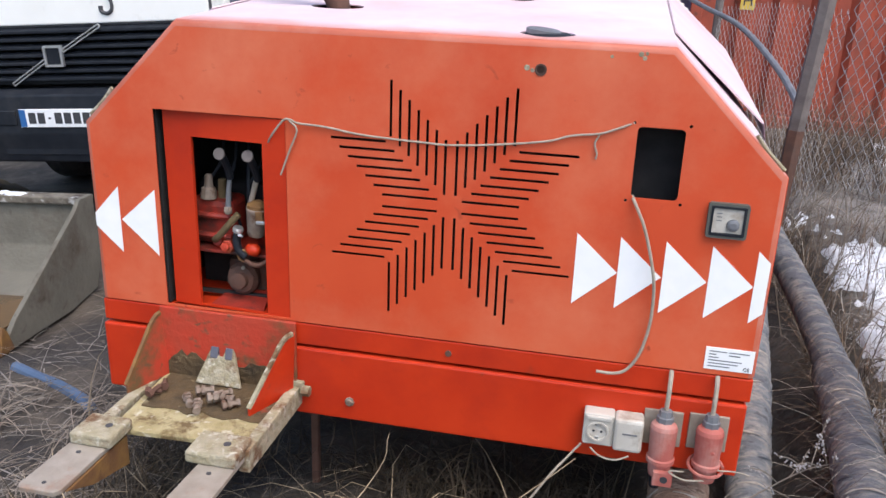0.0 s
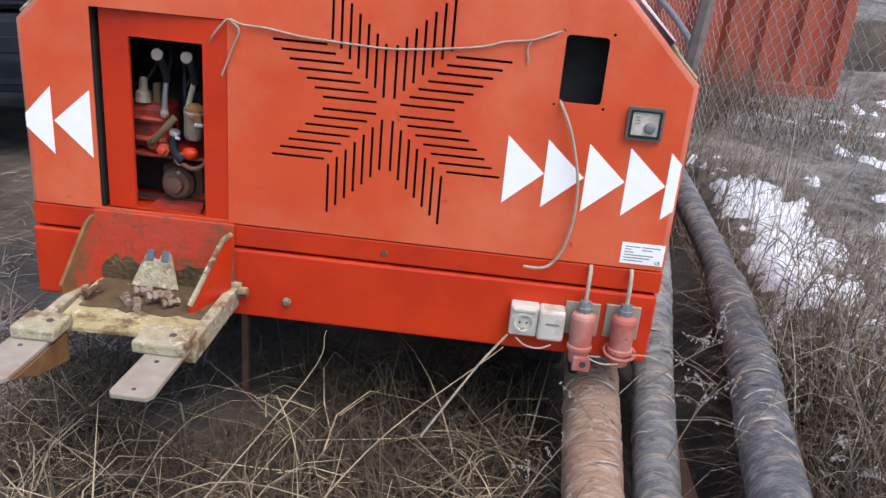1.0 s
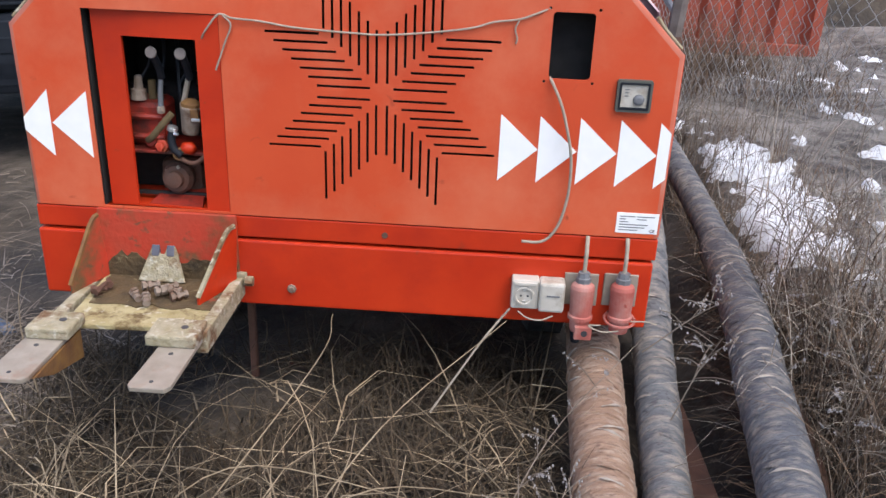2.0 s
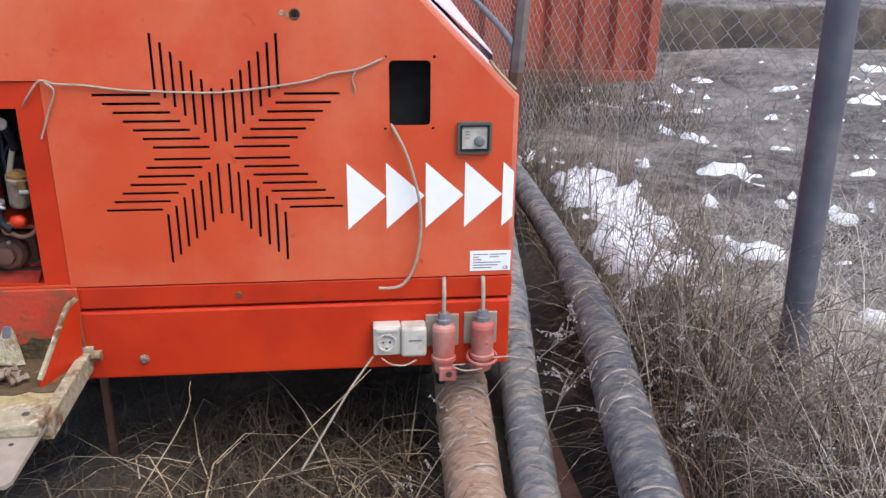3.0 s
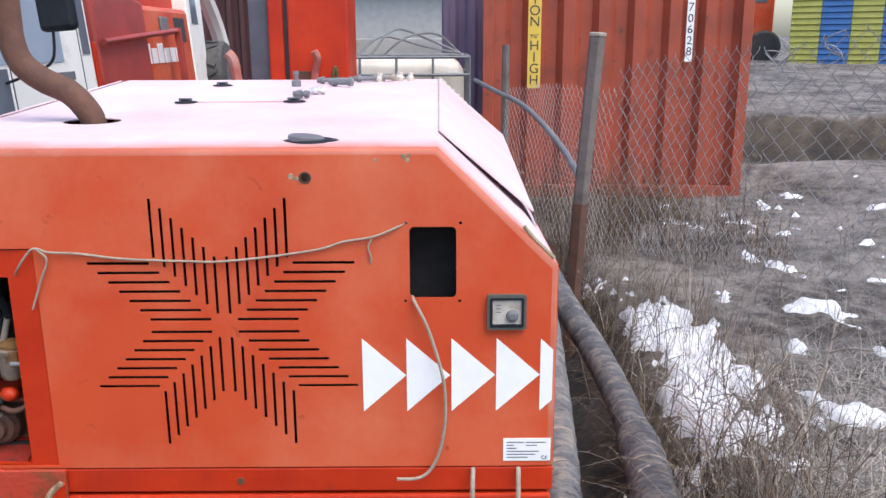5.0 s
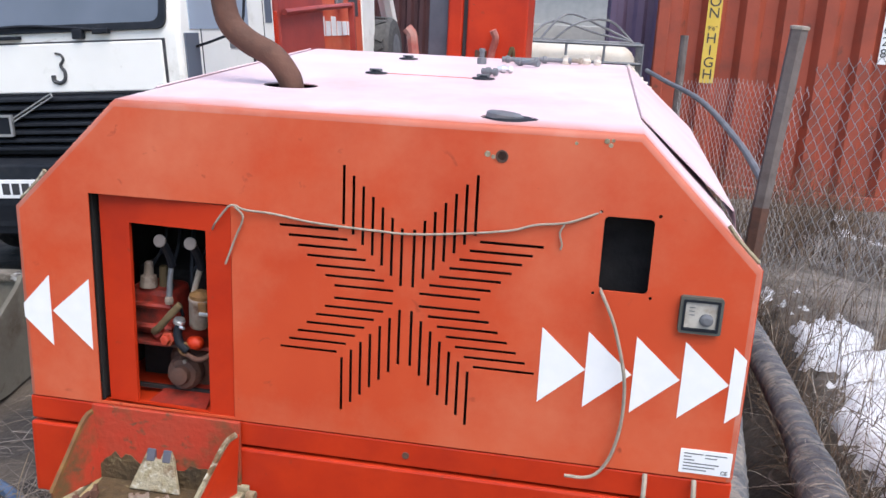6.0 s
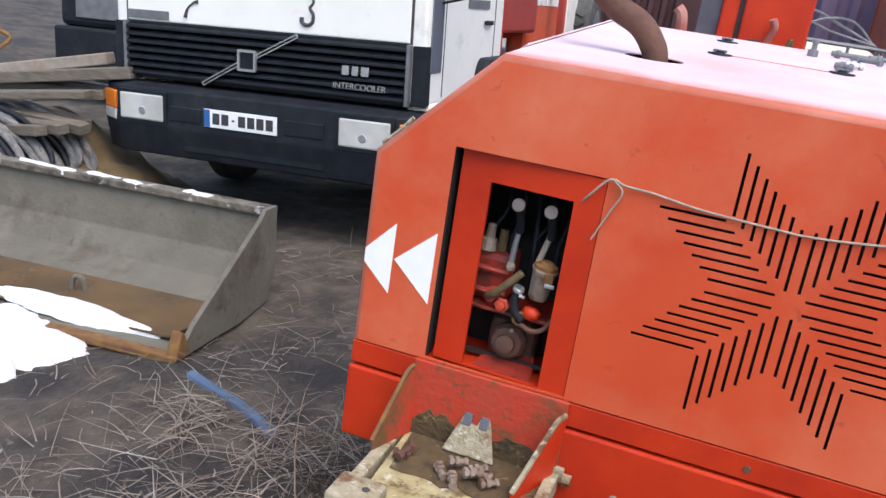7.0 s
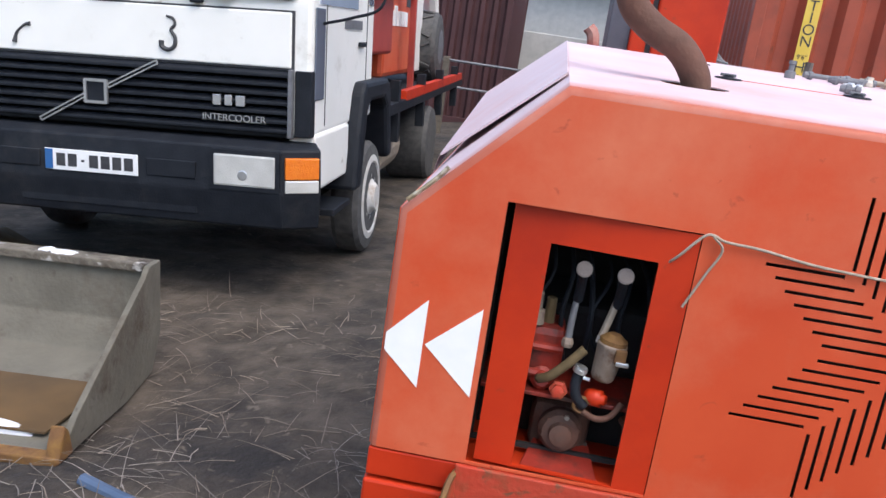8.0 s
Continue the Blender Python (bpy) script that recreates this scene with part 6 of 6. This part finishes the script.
blades(scatter(500, -2.6, -0.85, -0.6, 3.0, (0.08, 0.36), (1.25, 1.57), (0.0025, 0.0065), lambda x, y: True, 0.01) + scatter(900, -1.75, -0.85, -0.8, 0.75, (0.12, 0.38), (1.15, 1.57), (0.003, 0.0075), lambda x, y: noise.noise(Vector((x * 2, y * 2, 4))) > -0.1, 0.05, 1.2), WEED, "twig_litter", "grey twigs scattered on the soil")
blades(scatter(45, -1.75, -0.86, -0.5, 0.95, (0.20, 0.48), (1.40, 1.56), (0.004, 0.009), lambda x, y: True, 0.03, 0.2), MEADOW, "stalk_litter", "pale flattened stalks lying on the soil")


blades(scatter(2400, 1.18, 1.50, -0.6, 3.6, (0.20, 0.60), (0.0, 0.7), (0.0022, 0.0045), in_weeds, 0.05, 1.3) + scatter(3200, 1.15, 2.6, 2.9, 5.9, (0.2, 0.6), (0.0, 0.6), (0.003, 0.006), lambda x, y: noise.noise(Vector((x * 2, y * 2, 1))) > -0.05, 0.05, 0.8), BROWNWEED, "tall_weeds", "tall tangled brown weeds at the fence's foot")


def weed_stalk(base, tip, seed, heads=True, r=0.0022):
    g = random.Random(seed)
    base, tip = Vector(base), Vector(tip)
    mid = (base + tip) / 2 + Vector((g.uniform(-0.04, 0.04), g.uniform(-0.04, 0.04), 0.02))
    st = thing("weed_stalk", Matrix.Translation(base), "pale dried weed stalk with seed heads", "weed", "dried weed stalks")
    part("stem", tube([(0, 0, 0), mid - base, tip - base], lambda t: r * (1 - 0.6 * t), 5, 6), WEED, st)
    ends = []
    for k in range(9):
        t = 0.35 + 0.6 * k / 9
        a = mid.lerp(tip, max(0, 2 * t - 1)) - base if t > 0.5 else base.lerp(mid, 2 * t) - base
        e = a + Vector((g.uniform(-0.09, 0.09), g.uniform(-0.09, 0.09), g.uniform(0.0, 0.09)))
        ends.append((a, e))
        part("twig", tube([a, (a + e) / 2 + Vector((0, 0, 0.01)), e], r * 0.5, 4, 3), WEED, st)
    if heads:
        bm = bmesh.new()
        for k in range(96):
            a, e = g.choice(ends)
            a = a.lerp(e, g.uniform(0.35, 1.05)) + Vector((g.uniform(-0.004, 0.004), g.uniform(-0.004, 0.004), g.uniform(-0.004, 0.004)))
            one = bmesh.new()
            bmesh.ops.create_icosphere(one, subdivisions=1, radius=g.uniform(0.0012, 0.0027))
            merge(bm, one, Matrix.Translation(a) @ Matrix.Diagonal((1.0, 1.6, g.uniform(0.8, 1.8), 1)))
        tagged(part("seed_head", bm, FROST, st), kind="stuff")
    return st


weed_stalk((0.40, -0.55, 0.10), (0.80, -0.12, 0.52), 1)
weed_stalk((0.80, -0.15, 0.50), (0.98, -0.25, 0.72), 2)
for k in range(5):
    weed_stalk((0.45 + 0.06 * k, -0.75 - 0.05 * (k % 3), 0.10), (0.50 + 0.05 * k, -0.50 - 0.06 * (k % 2), 0.30 + 0.03 * (k % 3)), 60 + k)
weed_stalk((0.55, -0.85, 0.10), (0.48, -0.55, 0.42), 3)
weed_stalk((0.52, -0.70, 0.10), (0.62, -0.45, 0.36), 4)
weed_stalk((0.86, -0.30, 0.40), (0.93, -0.35, 0.66), 5)
for k in range(44):
    x, y = 1.20 + 0.22 * rnd.random() + (0.5 if k % 5 == 0 else 0), -0.9 + 4.0 * rnd.random()
    weed_stalk((x, y, land(x, y)), (x + rnd.uniform(-0.2, 0.2), y + rnd.uniform(-0.2, 0.2), land(x, y) + rnd.uniform(0.25, 0.6)), 20 + k, k % 4 == 0, 0.0026)
for k in range(46):
    x, y = 1.24 + 0.42 * rnd.random(), -1.2 + 2.0 * rnd.random()
    weed_stalk((x, y, land(x, y)), (x + rnd.uniform(-0.28, 0.28), y + rnd.uniform(-0.3, 0.15), land(x, y) + rnd.uniform(0.15, 0.42)), 100 + k, k % 5 == 0, 0.0028)
weed_stalk((1.35, 0.15, 0.45), (1.95, 1.0, 0.80), 70, False, 0.004)
for k, (a, b, c) in enumerate((((-0.35, -0.55, 0.06), (-0.05, -0.15, 0.40), (-0.02, -0.05, 0.50)), ((-0.10, -0.7, 0.1), (0.15, -0.35, 0.35), (0.45, -0.1, 0.54)), ((-0.5, -0.6, 0.05), (-0.2, -0.45, 0.28), (0.30, -0.55, 0.30)), ((-0.2, -0.9, 0.1), (0.1, -0.55, 0.30), (0.5, -0.45, 0.25)))):
    tagged(part("straw_stem", tube([a, b, c], lambda t: 0.0024 - 0.0012 * t, 5, 6), STRAW), "long bent straw stem", "straw", "long straw stems")


def snow_sheet(x0, x1, y0, y1, step, thr, scale, seed, label):
    nx, ny = int((x1 - x0) / step), int((y1 - y0) / step)
    bm = bmesh.new()
    keep = {}

    def depth(i, j):
        x, y = x0 + i * step, y0 + j * step
        edge = min(1, i / 6, j / 6, (nx - i) / 6, (ny - j) / 6)
        v = noise.fractal(Vector((x * scale, y * scale * 0.55, seed)), 0.8, 2.2, 4)
        v += 0.62 * noise.fractal(Vector((x * 12, y * 9, seed + 4)), 0.7, 2.2, 4)
        v = 1.15 * v + 0.80 * min(1.15, snow_cover(x, y))
        return (v - thr) * edge - 0.3 * (1 - edge)

    dep = [[depth(i, j) for i in range(nx + 1)] for j in range(ny + 1)]

    def vert(i, j):
        if (i, j) not in keep:
            x, y = x0 + i * step, y0 + j * step
            keep[i, j] = bm.verts.new((x, y, land(x, y) + max(-0.03, min(0.034, dep[j][i] * 0.12))))
        return keep[i, j]

    for j in range(ny):
        for i in range(nx):
            if max(dep[j][i], dep[j][i + 1], dep[j + 1][i], dep[j + 1][i + 1]) > 0:
                bm.faces.new([vert(*q) for q in ((i, j), (i + 1, j), (i + 1, j + 1), (i, j + 1))])
    ob = part("snow_patch", bm, SNOW, smooth=True)
    return tagged(ob, label, "snow", kind="stuff")


snow_sheet(1.22, 2.2, 0.5, 2.9, 0.02, 0.62, 3.4, 3.3, "thawing snow patch behind the fence")
snow_sheet(1.60, 2.9, -0.6, 0.55, 0.03, 0.62, 3.0, 5.7, "small remnants of snow on the bank")
snow_sheet(2.05, 6.5, 0.5, 6.5, 0.05, 0.70, 3.0, 8.1, "scattered remnants of snow on the grass")
tagged(part("leaf_clump", tube([(0.13, -0.60, 0.10), (0.15, -0.58, 0.17), (0.18, -0.56, 0.22)], lambda t: 0.035 * (1.1 - t), 7, 4), OCHRE), "ochre clump of withered leaves", "leaves")
